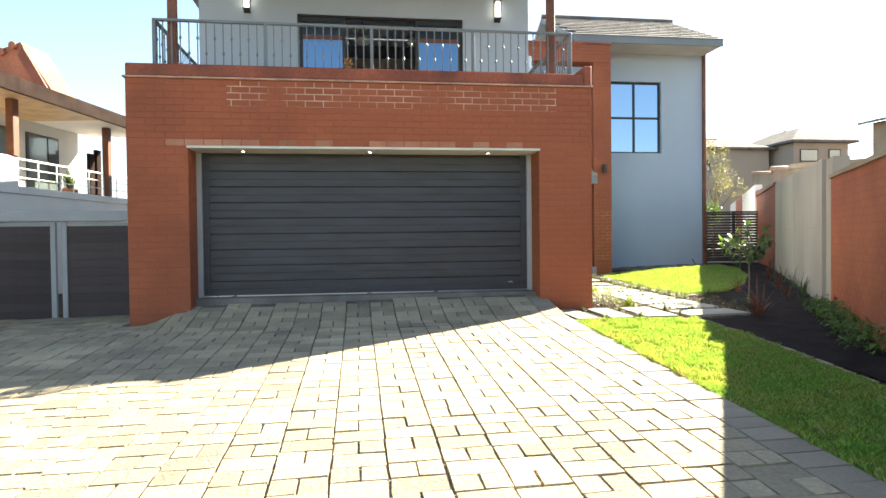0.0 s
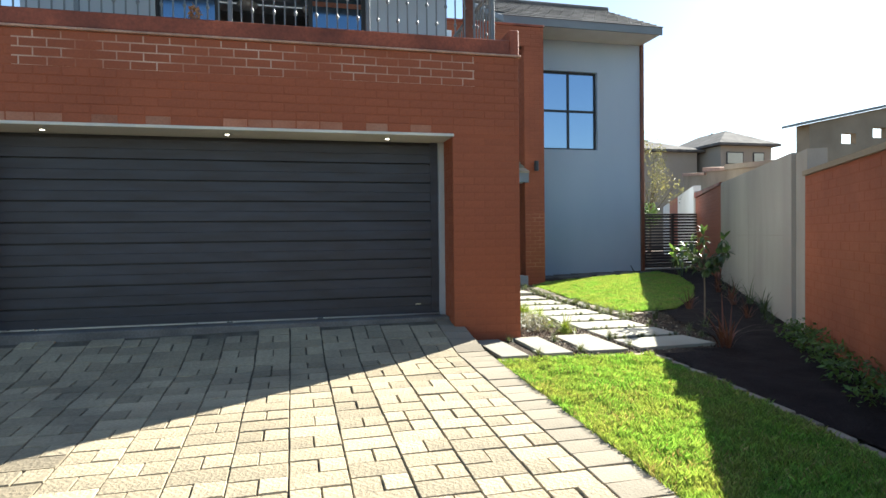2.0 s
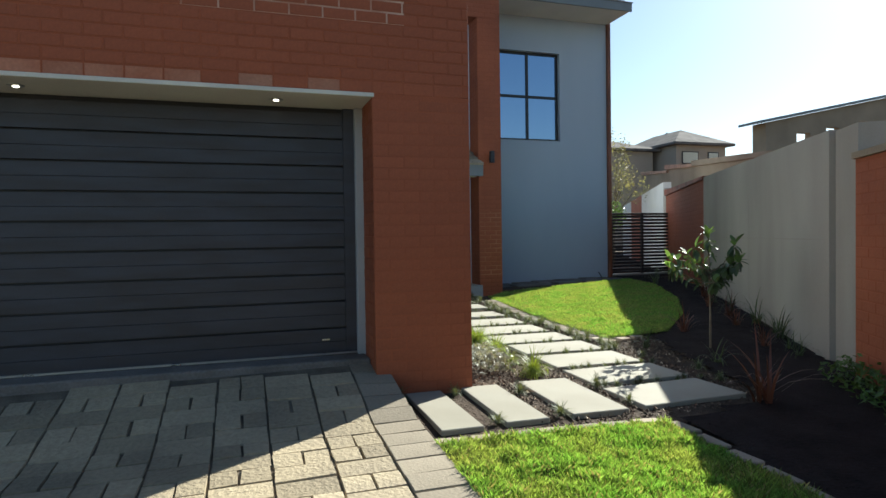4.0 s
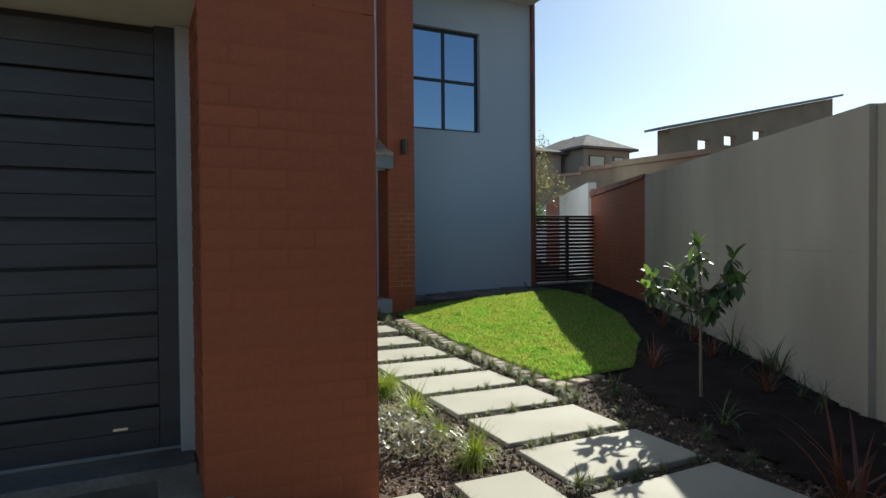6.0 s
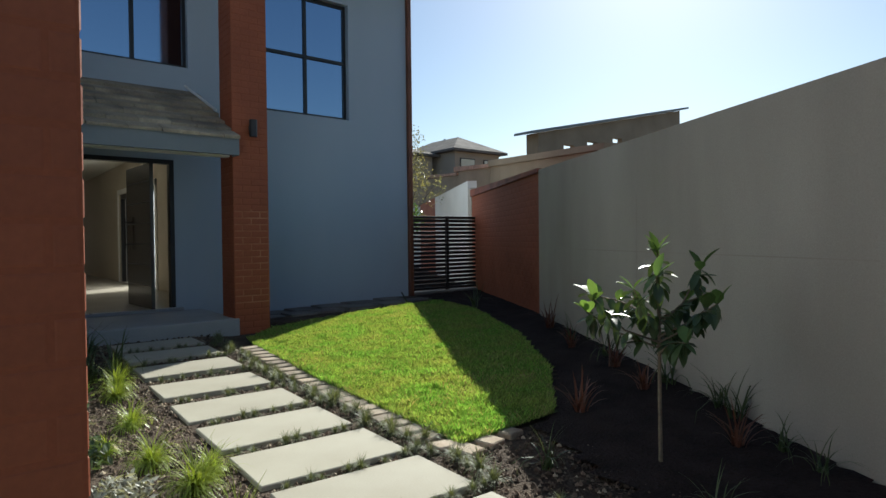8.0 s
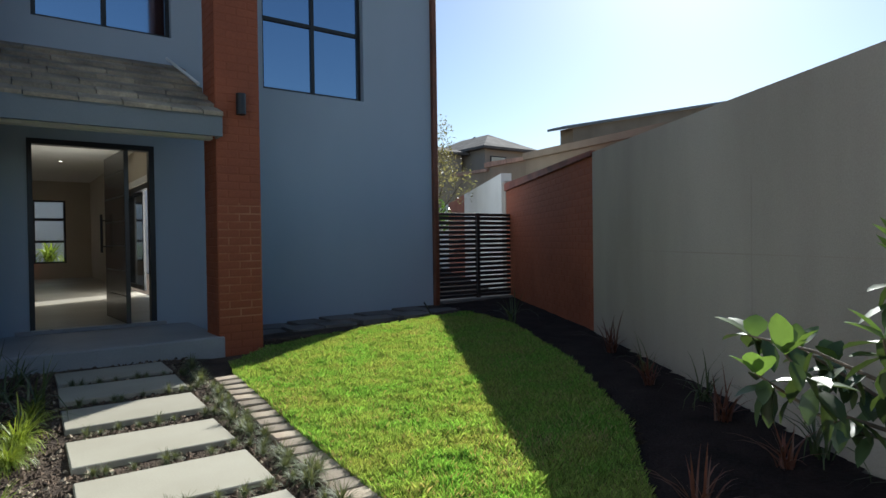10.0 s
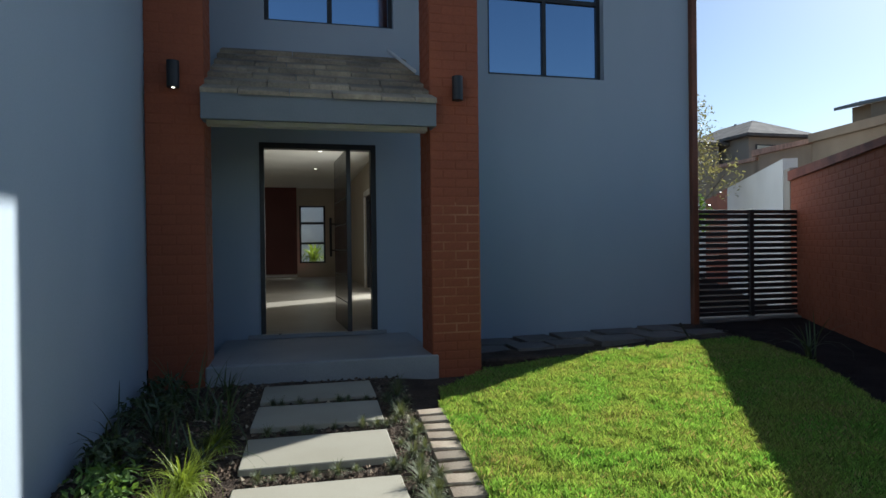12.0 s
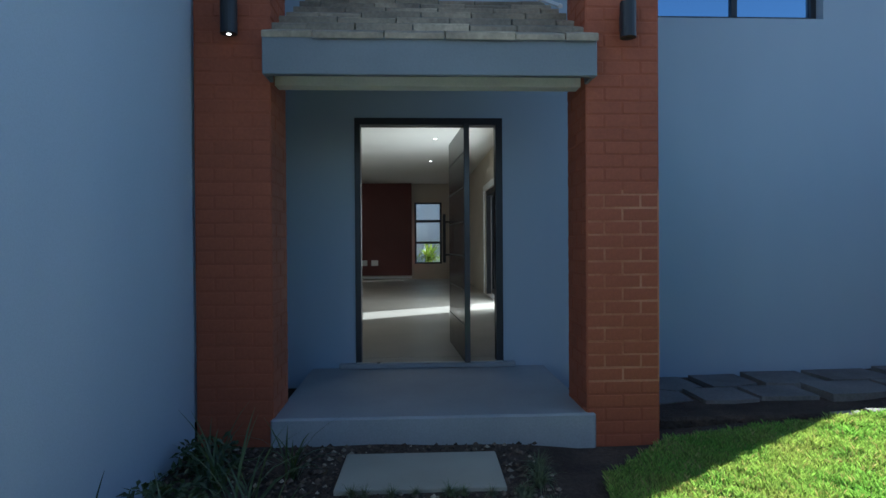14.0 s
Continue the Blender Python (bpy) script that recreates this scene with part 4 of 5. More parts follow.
ob.location = (POT.x, POT.y, 2.58)


def hip_house(name, label, x0, x1, y0, y1, z1, zr, wall_m, roof_m, windows, over=0.5):
    h = thing(name, label, "house")
    bm = bmesh.new()
    quad_box(bm, x0, x1, y0, y1, -0.5, z1)
    part("wall", bm, wall_m, h)
    bm = bmesh.new()
    a, b, c, d = x0 - over, x1 + over, y0 - over, y1 + over
    run = min(b - a, d - c) / 2
    base = [bm.verts.new(p) for p in ((a, c, z1), (b, c, z1), (b, d, z1), (a, d, z1))]
    low = [bm.verts.new(p) for p in ((a, c, z1 - 0.18), (b, c, z1 - 0.18), (b, d, z1 - 0.18), (a, d, z1 - 0.18))]
    if b - a >= d - c:
        r0, r1 = bm.verts.new((a + run, (c + d) / 2, zr)), bm.verts.new((b - run, (c + d) / 2, zr))
        for f in ((base[0], base[1], r1, r0), (base[1], base[2], r1), (base[2], base[3], r0, r1), (base[3], base[0], r0)):
            bm.faces.new(f)
    else:
        r0, r1 = bm.verts.new(((a + b) / 2, c + run, zr)), bm.verts.new(((a + b) / 2, d - run, zr))
        for f in ((base[0], base[1], r0), (base[1], base[2], r1, r0), (base[2], base[3], r1), (base[3], base[0], r0, r1)):
            bm.faces.new(f)
    for i in range(4):
        j = (i + 1) % 4
        bm.faces.new((low[i], low[j], base[j], base[i]))
    bm.faces.new(list(reversed(low)))
    part("roof", bm, roof_m, h)
    bm = bmesh.new()
    quad_box(bm, min(a + run, b - run) - 0.05, max(a + run, b - run) + 0.05, (c + d) / 2 - 0.08, (c + d) / 2 + 0.08, zr - 0.04, zr + 0.06)
    part("ridge", bm, roof_m, h)
    for wx, wz, ww, wh in windows:
        w = box_part("window", FRAME_DARK, h, wx, wx + ww, y0 - 0.06, y0 - 0.005, wz, wz + wh, 0.0)
        box_part("pane", SOLAR, w, wx + 0.07, wx + ww - 0.07, y0 - 0.075, y0 - 0.062, wz + 0.07, wz + wh - 0.07, 0.0)
    return h


hip_house("far_house", "tan two-storey house with grey hipped tile roof", 32.5, 37.1, 41.5, 49.5, 8.35, 9.75, PLASTER_FAR, SHINGLE_GREY, ((33.0, 6.75, 1.5, 0.95), (35.4, 6.75, 1.0, 0.95)), 0.5)
hip_house("far_house", "tan house wing with low grey roof", 22.5, 31.9, 43.5, 49.0, 8.05, 9.15, PLASTER_FAR, SHINGLE_GREY, ((25.5, 6.2, 1.4, 0.9),), 0.45)
shed = thing("unfinished_house", "brown block house with mono-pitch roof and open window holes", "house")
bm = bmesh.new()


def shed_top(x):
    return 8.05 + (x - 31.2) * 0.2055


cuts = (31.2, 33.6, 34.7, 36.0, 37.1, 38.8, 39.9, 47.5)
for k, (xa, xb) in enumerate(zip(cuts[:-1], cuts[1:])):
    if k % 2:
        za = 6.9 + (xa - 33.6) * 0.18
        prism(bm, [(xa, 0), (xa, za), (xb, za), (xb, 0)], "y", 31.9, 32.3)
        part("wall_below_opening", bm, PLASTER_BROWN, shed)
        bm = bmesh.new()
        prism(bm, [(xa, za + 0.65), (xa, shed_top(xa)), (xb, shed_top(xb)), (xb, za + 0.65)], "y", 31.9, 32.3)
    else:
        prism(bm, [(xa, 0), (xa, shed_top(xa)), (xb, shed_top(xb)), (xb, 0)], "y", 31.9, 32.3)
    part("wall_bay", bm, PLASTER_BROWN, shed)
    bm = bmesh.new()
prism(bm, [(31.2, 0), (31.2, 8.05), (31.6, 8.1), (31.6, 0)], "y", 32.31, 32.9)
part("side_wall", bm, PLASTER_BROWN, shed)
bm = bmesh.new()
prism(bm, [(30.3, 7.9), (30.3, 8.05), (48.3, 11.75), (48.3, 11.6)], "y", 31.6, 33.1)
part("roof", bm, FASCIA, shed)
stepped = thing("stepped_wall", "brown plaster stepped building behind the boundary wall", "building")
for s0, s1, za, zb in ((14.9, 25.0, 4.05, 5.0), (9.4, 15.4, 3.70, 4.33), (1.2, 9.38, 3.02, 3.80)):
    bm = bmesh.new()
    along(bm, s0, s1, -0.2, za - 0.1, 1.5, 2.0, zb - 0.1)
    piece = part("wall_step", bm, PLASTER_BROWN, stepped)
    bm = bmesh.new()
    along(bm, s0 - 0.1, s1, min(za, zb) - 0.098, za, 1.42, 2.05, zb)
    for v in bm.verts:
        if v.co.z < min(za, zb) - 0.09:
            far = (v.co.y - (WO[1] + WD[1] * s0)) / (WD[1] * (s1 - s0))
            v.co.z = za - 0.098 + (zb - za) * min(1, max(0, far))
    part("wall_cap", bm, LEDGE if s0 > 9 else PLASTER_BROWN, piece, "rough beige wall cap")

# ---- stepping slabs ----
def slab_mesh(w, d):
    bm = bmesh.new()
    quad_box(bm, -w / 2, w / 2, -d / 2, d / 2, -0.045, 0.0, 0.006)
    return to_mesh("stepping_slab", bm, SLAB)


rs = random.Random(4)
SLAB_LABEL = "rectangular cream concrete stepping slab set in soil"
SLAB_Y = (6.45, 7.10, 7.74, 8.39, 9.02, 9.69, 10.40, 11.14, 11.86, 12.53, 13.17)
for i, y0 in enumerate(SLAB_Y):
    yc = y0 + 0.265
    xc = 4.36 + 0.036 * (yc - 6.7)
    ob = tagged(new("stepping_slab", slab_mesh(0.875, 0.53)), SLAB_LABEL, "stepping slab", "garden path slabs")
    ob.matrix_basis = pose(xc, yc, gz(xc, yc) + 0.016, rs.uniform(-0.4, 0.4), rs.uniform(-0.4, 0.4), rs.uniform(-1, 1) - 2 + (3 if i == 0 else 0))
for x0, x1 in ((2.46, 2.74), (2.9, 3.2), (3.38, 3.80)):
    ob = tagged(new("stepping_slab", slab_mesh((x1 - x0), 0.95)), SLAB_LABEL, "stepping slab", "garden path slabs")
    ob.matrix_basis = pose((x0 + x1) / 2, 6.9, gz(x0, 6.9) + 0.018, 0, 0, rs.uniform(-1.5, 1.5) - 2)

# ---- brick edging ----
def edging(name, label, pts, size, jitter=2.0):
    e = thing(name, label, "edging")
    bm = bmesh.new()
    quad_box(bm, -size[0] / 2, size[0] / 2, -size[1] / 2, size[1] / 2, -0.04, 0.035, 0.008)
    me = to_mesh("paver", bm, EDGE)
    for (xa, ya), (xb, yb) in zip(pts[:-1], pts[1:]):
        ln = math.hypot(xb - xa, yb - ya)
        n = max(1, int(ln / (size[0] + 0.012)))
        for i in range(n):
            f = (i + 0.5) / n
            x, y = xa + (xb - xa) * f, ya + (yb - ya) * f
            ob = part("paver", me, EDGE, e)
            ob.matrix_basis = pose(x, y, gz(x, y) - 0.012, rs.uniform(-2, 2), rs.uniform(-2, 2), math.degrees(math.atan2(yb - ya, xb - xa)) + rs.uniform(-jitter, jitter))


edging("lawn_edging", "tan paver edging round the garden lawn", [(5.37, 12.74), (5.30, 11.9), (5.22, 10.6), (5.13, 9.4), (5.11, 8.84)], (0.135, 0.2))
edging("lawn_edging", "tan paver edging at the garden lawn corner", [(5.06, 8.79), (5.62, 8.87)], (0.135, 0.2))
edging("lawn_edging", "tan paver edging at the front lawn corner", [(2.36, 6.27), (3.85, 6.18)], (0.2, 0.1))
edging("lawn_edging", "weathered paver edging between front lawn and bed", [(3.9, 6.15), (3.9, 5.2), (3.84, 4.2), (3.68, 2.6)], (0.22, 0.09))
edging("lawn_edging", "paver edging at the far lawn end", [(7.45, 14.19), (7.95, 14.2)], (0.22, 0.1))
edging("lawn_edging", "pale paver pieces at the far lawn corner", [(8.72, 14.15), (9.05, 14.09)], (0.16, 0.1), 8)
# apron strip along the house wall
apron = structure("pavement_apron", "rough concrete strip along the house wall", "pavement")
box_part("apron_bed", SOIL, apron, 6.16, 9.6, 14.24, HY - 0.003, 0.2, 0.40, 0.02, "bare soil under the broken paving")
rp = random.Random(9)
for row, (ya, yb) in enumerate(((14.62, 15.0), (15.02, 15.44))):
    x0 = 6.2 + 0.2 * row
    while x0 < 9.3:
        w = rp.uniform(0.34, 0.72)
        if rp.random() < 0.9:
            bm = bmesh.new()
            top = 0.413 + 0.026 * (x0 - 6.2) + rp.uniform(-0.008, 0.01)
            pts = [(x0 + rp.uniform(0, 0.05), ya + rp.uniform(-0.06, 0.05)), (x0 + w * 0.5, ya + rp.uniform(-0.09, 0.04)), (x0 + w - 0.02, ya + rp.uniform(-0.03, 0.06)), (x0 + w - rp.uniform(0.01, 0.06), yb - rp.uniform(0, 0.03)), (x0 + rp.uniform(0, 0.05), yb - rp.uniform(0, 0.04))]
            prism(bm, pts, "z", 0.3, top)
            part("paving_piece", bm, APRON, apron)
        x0 += w

# ---- lawns ----
def in_poly(pts):
    def f(x, y):
        c = False
        for (xa, ya), (xb, yb) in zip(pts, pts[1:] + pts[:1]):
            if (ya > y) != (yb > y) and x < (xb - xa) * (y - ya) / (yb - ya) + xa:
                c = not c
        return c
    return f


LAWN_A = [(2.36, 1.2), (2.36, 6.22), (3.82, 6.13), (3.84, 5.2), (3.78, 4.2), (3.62, 2.6), (3.0, 1.2)]
LAWN_B = [(5.16, 8.85), (5.28, 10.6), (5.40, 12.0), (5.45, 12.75), (5.62, 13.4), (6.2, 13.93), (7.5, 14.12), (8.4, 14.1), (8.98, 14.02), (9.02, 13.6), (8.75, 12.7), (7.85, 11.0), (6.9, 9.7), (6.0, 8.85)]


def lawn(name, label, poly, per_m2, seed):
    f = in_poly(poly)
    x0, x1 = min(p[0] for p in poly), max(p[0] for p in poly)
    y0, y1 = min(p[1] for p in poly), max(p[1] for p in poly)
    base = patch(name, x0, x1, y0, y1, 0.08, gz, TURF, 0.018, f)
    tagged(base, label, "lawn", kind="structure")
    rng = np.random.default_rng(seed)
    n = int((x1 - x0) * (y1 - y0) * per_m2)
    pts = [(x, y) for x, y in zip(rng.uniform(x0, x1, n), rng.uniform(y0, y1, n)) if f(x, y)]
    sets = {"grass_blades": ([], [], GRASS, "short bright green lawn grass"), "straw_blades": ([], [], STRAW, "dry straw-coloured blades in the lawn")}
    for x, y in pts:
        clump = noise.noise((x * 9, y * 9, seed))
        tuft = 0.8 + 0.3 * noise.noise((x * 2.6, y * 2.6, seed)) + 0.45 * clump
        bald = noise.noise((x * 1.7, y * 1.7, seed + 7)) + 0.5 * noise.noise((x * 6, y * 6, seed + 3))
        if rng.random() < bald * 0.9 - 0.15:
            continue
        verts, faces = sets["straw_blades" if rng.random() < 0.08 + 0.3 * max(0, bald) else "grass_blades"][:2]
        h = (0.024 + 0.042 * rng.random()) * max(0.25, tuft)
        a, lean = rng.uniform(0, 6.283), rng.uniform(0.05, 0.42) * h
        w = 0.0012 + 0.0013 * rng.random()
        z = gz(x, y) + 0.016
        ca, sa = math.cos(a), math.sin(a)
        b = rng.uniform(0, 6.283)
        k = len(verts)
        verts += [(x - w * ca, y - w * sa, z), (x + w * ca, y + w * sa, z), (x + lean * math.cos(b) + w * 0.6 * ca, y + lean * math.sin(b) + w * 0.6 * sa, z + h * 0.75), (x + 1.9 * lean * math.cos(b), y + 1.9 * lean * math.sin(b), z + h)]
        faces += [(k, k + 1, k + 2), (k, k + 2, k + 3)]
    for kind, (verts, faces, material, words) in sets.items():
        me = bpy.data.meshes.new(kind)
        me.from_pydata(verts, [], faces)
        me.materials.append(material)
        tagged(new(kind, me), words, "grass", kind="stuff")


lawn("lawn_front", "short green front lawn beside the driveway", LAWN_A, 26000, 1)
lawn("lawn_garden", "short green lawn before the house wing", LAWN_B, 26000, 2)

# ---- soil clods and gravel ----
def on_slab(x, y):
    return abs(x - 4.36 - 0.036 * (y - 6.7)) < 0.45 and any(a - 0.02 < y < a + 0.55 for a in SLAB_Y)



def clods(x0, x1, y0, y1, n, seed, keep, material, label):
    rng = random.Random(seed)
    verts, faces = [], []
    for _ in range(n):
        x, y = rng.uniform(x0, x1), rng.uniform(y0, y1)
        if not keep(x, y):
            continue
        r = 0.006 + 0.016 * rng.random() ** 2
        z = gz(x, y) + r * 0.3 - 0.008
        k = len(verts)
        verts += [(x + r * rng.uniform(0.6, 1.2), y, z), (x, y + r * rng.uniform(0.6, 1.2), z), (x - r, y, z), (x, y - r, z), (x + rng.uniform(-0.4, 0.4) * r, y, z + r * 0.9)]
        faces += [(k, k + 1, k + 4), (k + 1, k + 2, k + 4), (k + 2, k + 3, k + 4), (k + 3, k, k + 4)]
    me = bpy.data.meshes.new("soil_clods")
    me.from_pydata(verts, [], faces)
    me.materials.append(material)
    tagged(new("soil_clods", me), label, "soil", kind="stuff")


lb, la = in_poly(LAWN_B), in_poly(LAWN_A)
clods(3.08, 5.9, 6.3, 13.9, 18000, 3, lambda x, y: not lb(x, y) and not on_slab(x, y) and x < (5.7 if 7.6 < y < 8.8 else 5.1 + 0.04 * (y - 8)), CLOD, "loose brown soil clods")
BED = [(3.72, 2.4), (3.88, 4.2), (3.94, 5.2), (3.96, 6.2), (4.9, 6.3), (5.3, 7.7), (5.55, 8.3), (5.75, 8.82), (6.0, 8.86), (6.95, 9.72), (7.9, 11.05), (8.95, 12.95), (9.32, 14.4), (9.5, 15.3), (11.4, 15.4), (9.07, 11.74), (6.3, 7.0), (3.6, 2.4)]
# sheet over the shaded part of the bed, its colour darkened for that shade
bed = patch("flower_bed", 3.9, 11.2, 2.4, 15.4, 0.1, lambda x, y: gz(x, y) + 0.012 * noise.noise((x * 4, y * 4, 2)), MULCH_SHADED, 0.012, in_poly(BED))
tagged(bed, "mulched flower bed along the boundary wall, darkened for its shade", "flower bed", kind="structure")
in_bed = in_poly(BED)
clods(3.9, 9.5, 2.5, 15, 30000, 4, in_bed, MULCH_SHADED, "mulch crumbs darkened for shade")
clods(3.08, 5.9, 6.3, 13.9, 2600, 5, lambda x, y: not lb(x, y) and not on_slab(x, y) and x < (5.7 if 7.6 < y < 8.8 else 5.1 + 0.04 * (y - 8)), CHIP, "pale bark chips and dry litter on the soil")

# ---- tufts ----
TUFT = [blade_mesh("grass_tuft", MONDO, 110, 0.125, 0.0016, 1.9, 1.5, s) for s in (1, 2, 3)]
CAREX = [blade_mesh("grass_clump", GRASS_YELLOW, 260, 0.36, 0.003, 2.1, 2.4, s) for s in (4, 5)]
FLAXES = [blade_mesh("flax_plant", FLAX, 22, 0.72, 0.013, 1.5, 1.1, s) for s in (6, 7)]
STRAP = [blade_mesh("strap_plant", GRASS_DARK, 20, 0.55, 0.007, 1.4, 2.2, s) for s in (8, 9)]


def plant(name, me, label, category, x, y, size, group=""):
    ob = tagged(new(name, me), label, category, group)
    ob.matrix_basis = pose(x, y, gz(x, y) - 0.006, 0, 0, rs.uniform(0, 360)) @ Matrix.Diagonal((size, size, size * rs.uniform(0.85, 1.1), 1))


ys = (7.04, 7.68, 8.33, 8.97, 9.62, 10.31, 11.03, 11.76, 12.46, 13.11)
for y in ys:
    for k in range(8):
        x = 4.0 + 0.036 * (y - 6.7) + k * 0.12 + rs.uniform(-0.05, 0.05)
        plant("grass_tuft", TUFT[k % 3], "small dark grass tuft between stepping slabs", "grass tuft", x, y + rs.uniform(-0.02, 0.02), rs.uniform(0.45, 0.8), "path tufts")
for k in range(50):
    y = 8.5 + k * 0.1
    plant("grass_tuft", TUFT[k % 3], "small dark grass tuft beside the path", "grass tuft", 4.97 + 0.04 * (y - 8) + rs.uniform(-0.09, 0.07), y, rs.uniform(0.6, 1.25), "path tufts")
for x, y in ((4.97, 6.9), (5.1, 7.3), (5.0, 7.95), (4.95, 8.35), (2.82, 7.25), (2.85, 6.5), (3.29, 7.1), (3.3, 6.5), (3.9, 6.6), (3.92, 7.05), (2.4, 7.3)):
    plant("grass_tuft", TUFT[rs.randrange(3)], "small dark grass tuft beside the path", "grass tuft", x, y, rs.uniform(0.7, 1.1), "path tufts")
for x, y, s in ((3.71, 8.55, 1.0), (3.66, 7.62, 0.95), (3.88, 9.42, 0.7), (3.68, 8.1, 0.6), (3.81, 11.45, 0.9), (3.74, 10.6, 0.9), (3.66, 9.72, 0.95), (3.74, 9.2, 1.1), (3.86, 11.7, 1.0), (3.5, 10.1, 0.6), (3.95, 12.3, 0.8)):
    plant("grass_clump", CAREX[rs.randrange(2)], "yellow-green arching sedge clump in soil", "ornamental grass", x, y, s * 0.82, "sedge clumps")
for x, y, s in ((3.8, 12.9, 1.0), (3.55, 13.3, 0.9), (3.9, 13.4, 0.8), (3.4, 12.2, 0.9), (3.98, 12.35, 0.95), (3.9, 11.95, 0.85), (3.6, 12.5, 0.95), (3.75, 12.1, 0.8)):
    plant("strap_plant", STRAP[rs.randrange(2)], "dark green strappy plant by the entrance", "ornamental grass", x, y, s, "entrance plants")
for x, y, s in ((4.78, 6.28, 0.8), (6.15, 8.75, 0.5), (6.3, 7.75, 0.45), (7.3, 9.3, 0.55), (6.9, 8.75, 0.5), (8.4, 11.0, 0.6), (7.7, 10.1, 0.5)):
    plant("flax_plant", FLAXES[rs.randrange(2)], "bronze-red strap-leaved flax in dark soil", "flax", x, y, s, "flax plants")
for x, y, s in ((6.72, 7.98, 0.9), (6.9, 8.15, 0.75), (6.42, 7.55, 0.55), (7.15, 8.7, 0.8), (6.25, 7.3, 0.5), (7.6, 9.6, 0.75), (5.3, 8.3, 0.6), (5.4, 7.4, 0.55), (9.0, 13.0, 1.0), (8.0, 10.35, 0.6)):
    plant("strap_plant", STRAP[rs.randrange(2)], "dark thin-leaved strappy plant in the bed", "ornamental grass", x, y, s, "bed plants")


def leaf_cloud(name, material, centre, radii, n, size, seed, parent):
    rng = random.Random(seed)
    verts, faces = [], []
    for _ in range(n):
        d = Vector((rng.gauss(0, 1), rng.gauss(0, 1), rng.gauss(0, 1))).normalized() * rng.uniform(0.4, 1.0)
        p = Vector(centre) + Vector((d.x * radii[0], d.y * radii[1], d.z * radii[2]))
        q = Euler((rng.uniform(-1, 1), rng.uniform(-1, 1), rng.uniform(0, 6.28))).to_matrix()
        s = size * rng.uniform(0.6, 1.3)
        k = len(verts)
        for v in ((-0.5, 0, 0), (0, -0.22, 0.06), (0.6, 0, -0.05), (0, 0.22, 0.06)):
            verts.append(p + q @ Vector(v) * s)
        faces += [(k, k + 1, k + 2), (k, k + 2, k + 3)]
    me = bpy.data.meshes.new(name)
    me.from_pydata([tuple(v) for v in verts], [], faces)
    me.materials.append(material)
    return part(name, me, material, parent)


# low shrubs by the brick boundary wall, the garage corner and the entrance
for x, y, s, m in ((5.8, 6.4, 0.26, SHRUB), (5.55, 5.95, 0.28, SHRUB), (5.25, 5.45, 0.27, SHRUB), (4.95, 4.95, 0.28, SHRUB), (4.65, 4.4, 0.3, SHRUB), (3.5, 8.35, 0.2, SILVER), (3.42, 7.9, 0.22, SILVER), (3.3, 8.7, 0.2, GRASS_DARK), (3.45, 9.3, 0.16, SILVER), (3.35, 10.0, 0.18, GRASS_DARK), (3.4, 10.7, 0.15, SILVER), (3.5, 11.75, 0.2, SHRUB), (3.46, 12.9, 0.24, GRASS_DARK), (3.45, 13.5, 0.23, GRASS_DARK), (3.45, 12.1, 0.22, GRASS_DARK), (3.45, 11.3, 0.2, GRASS_DARK)):
    sh = thing("low_shrub", "low leafy green groundcover shrub", "shrub", "groundcover shrubs")
    leaf_cloud("foliage", m, (x, y, gz(x, y) + s * 0.35), (s, s, s * 0.55), 300 if m is SILVER else 260, 0.048 if m is SILVER else 0.06, int(x * 100), sh)

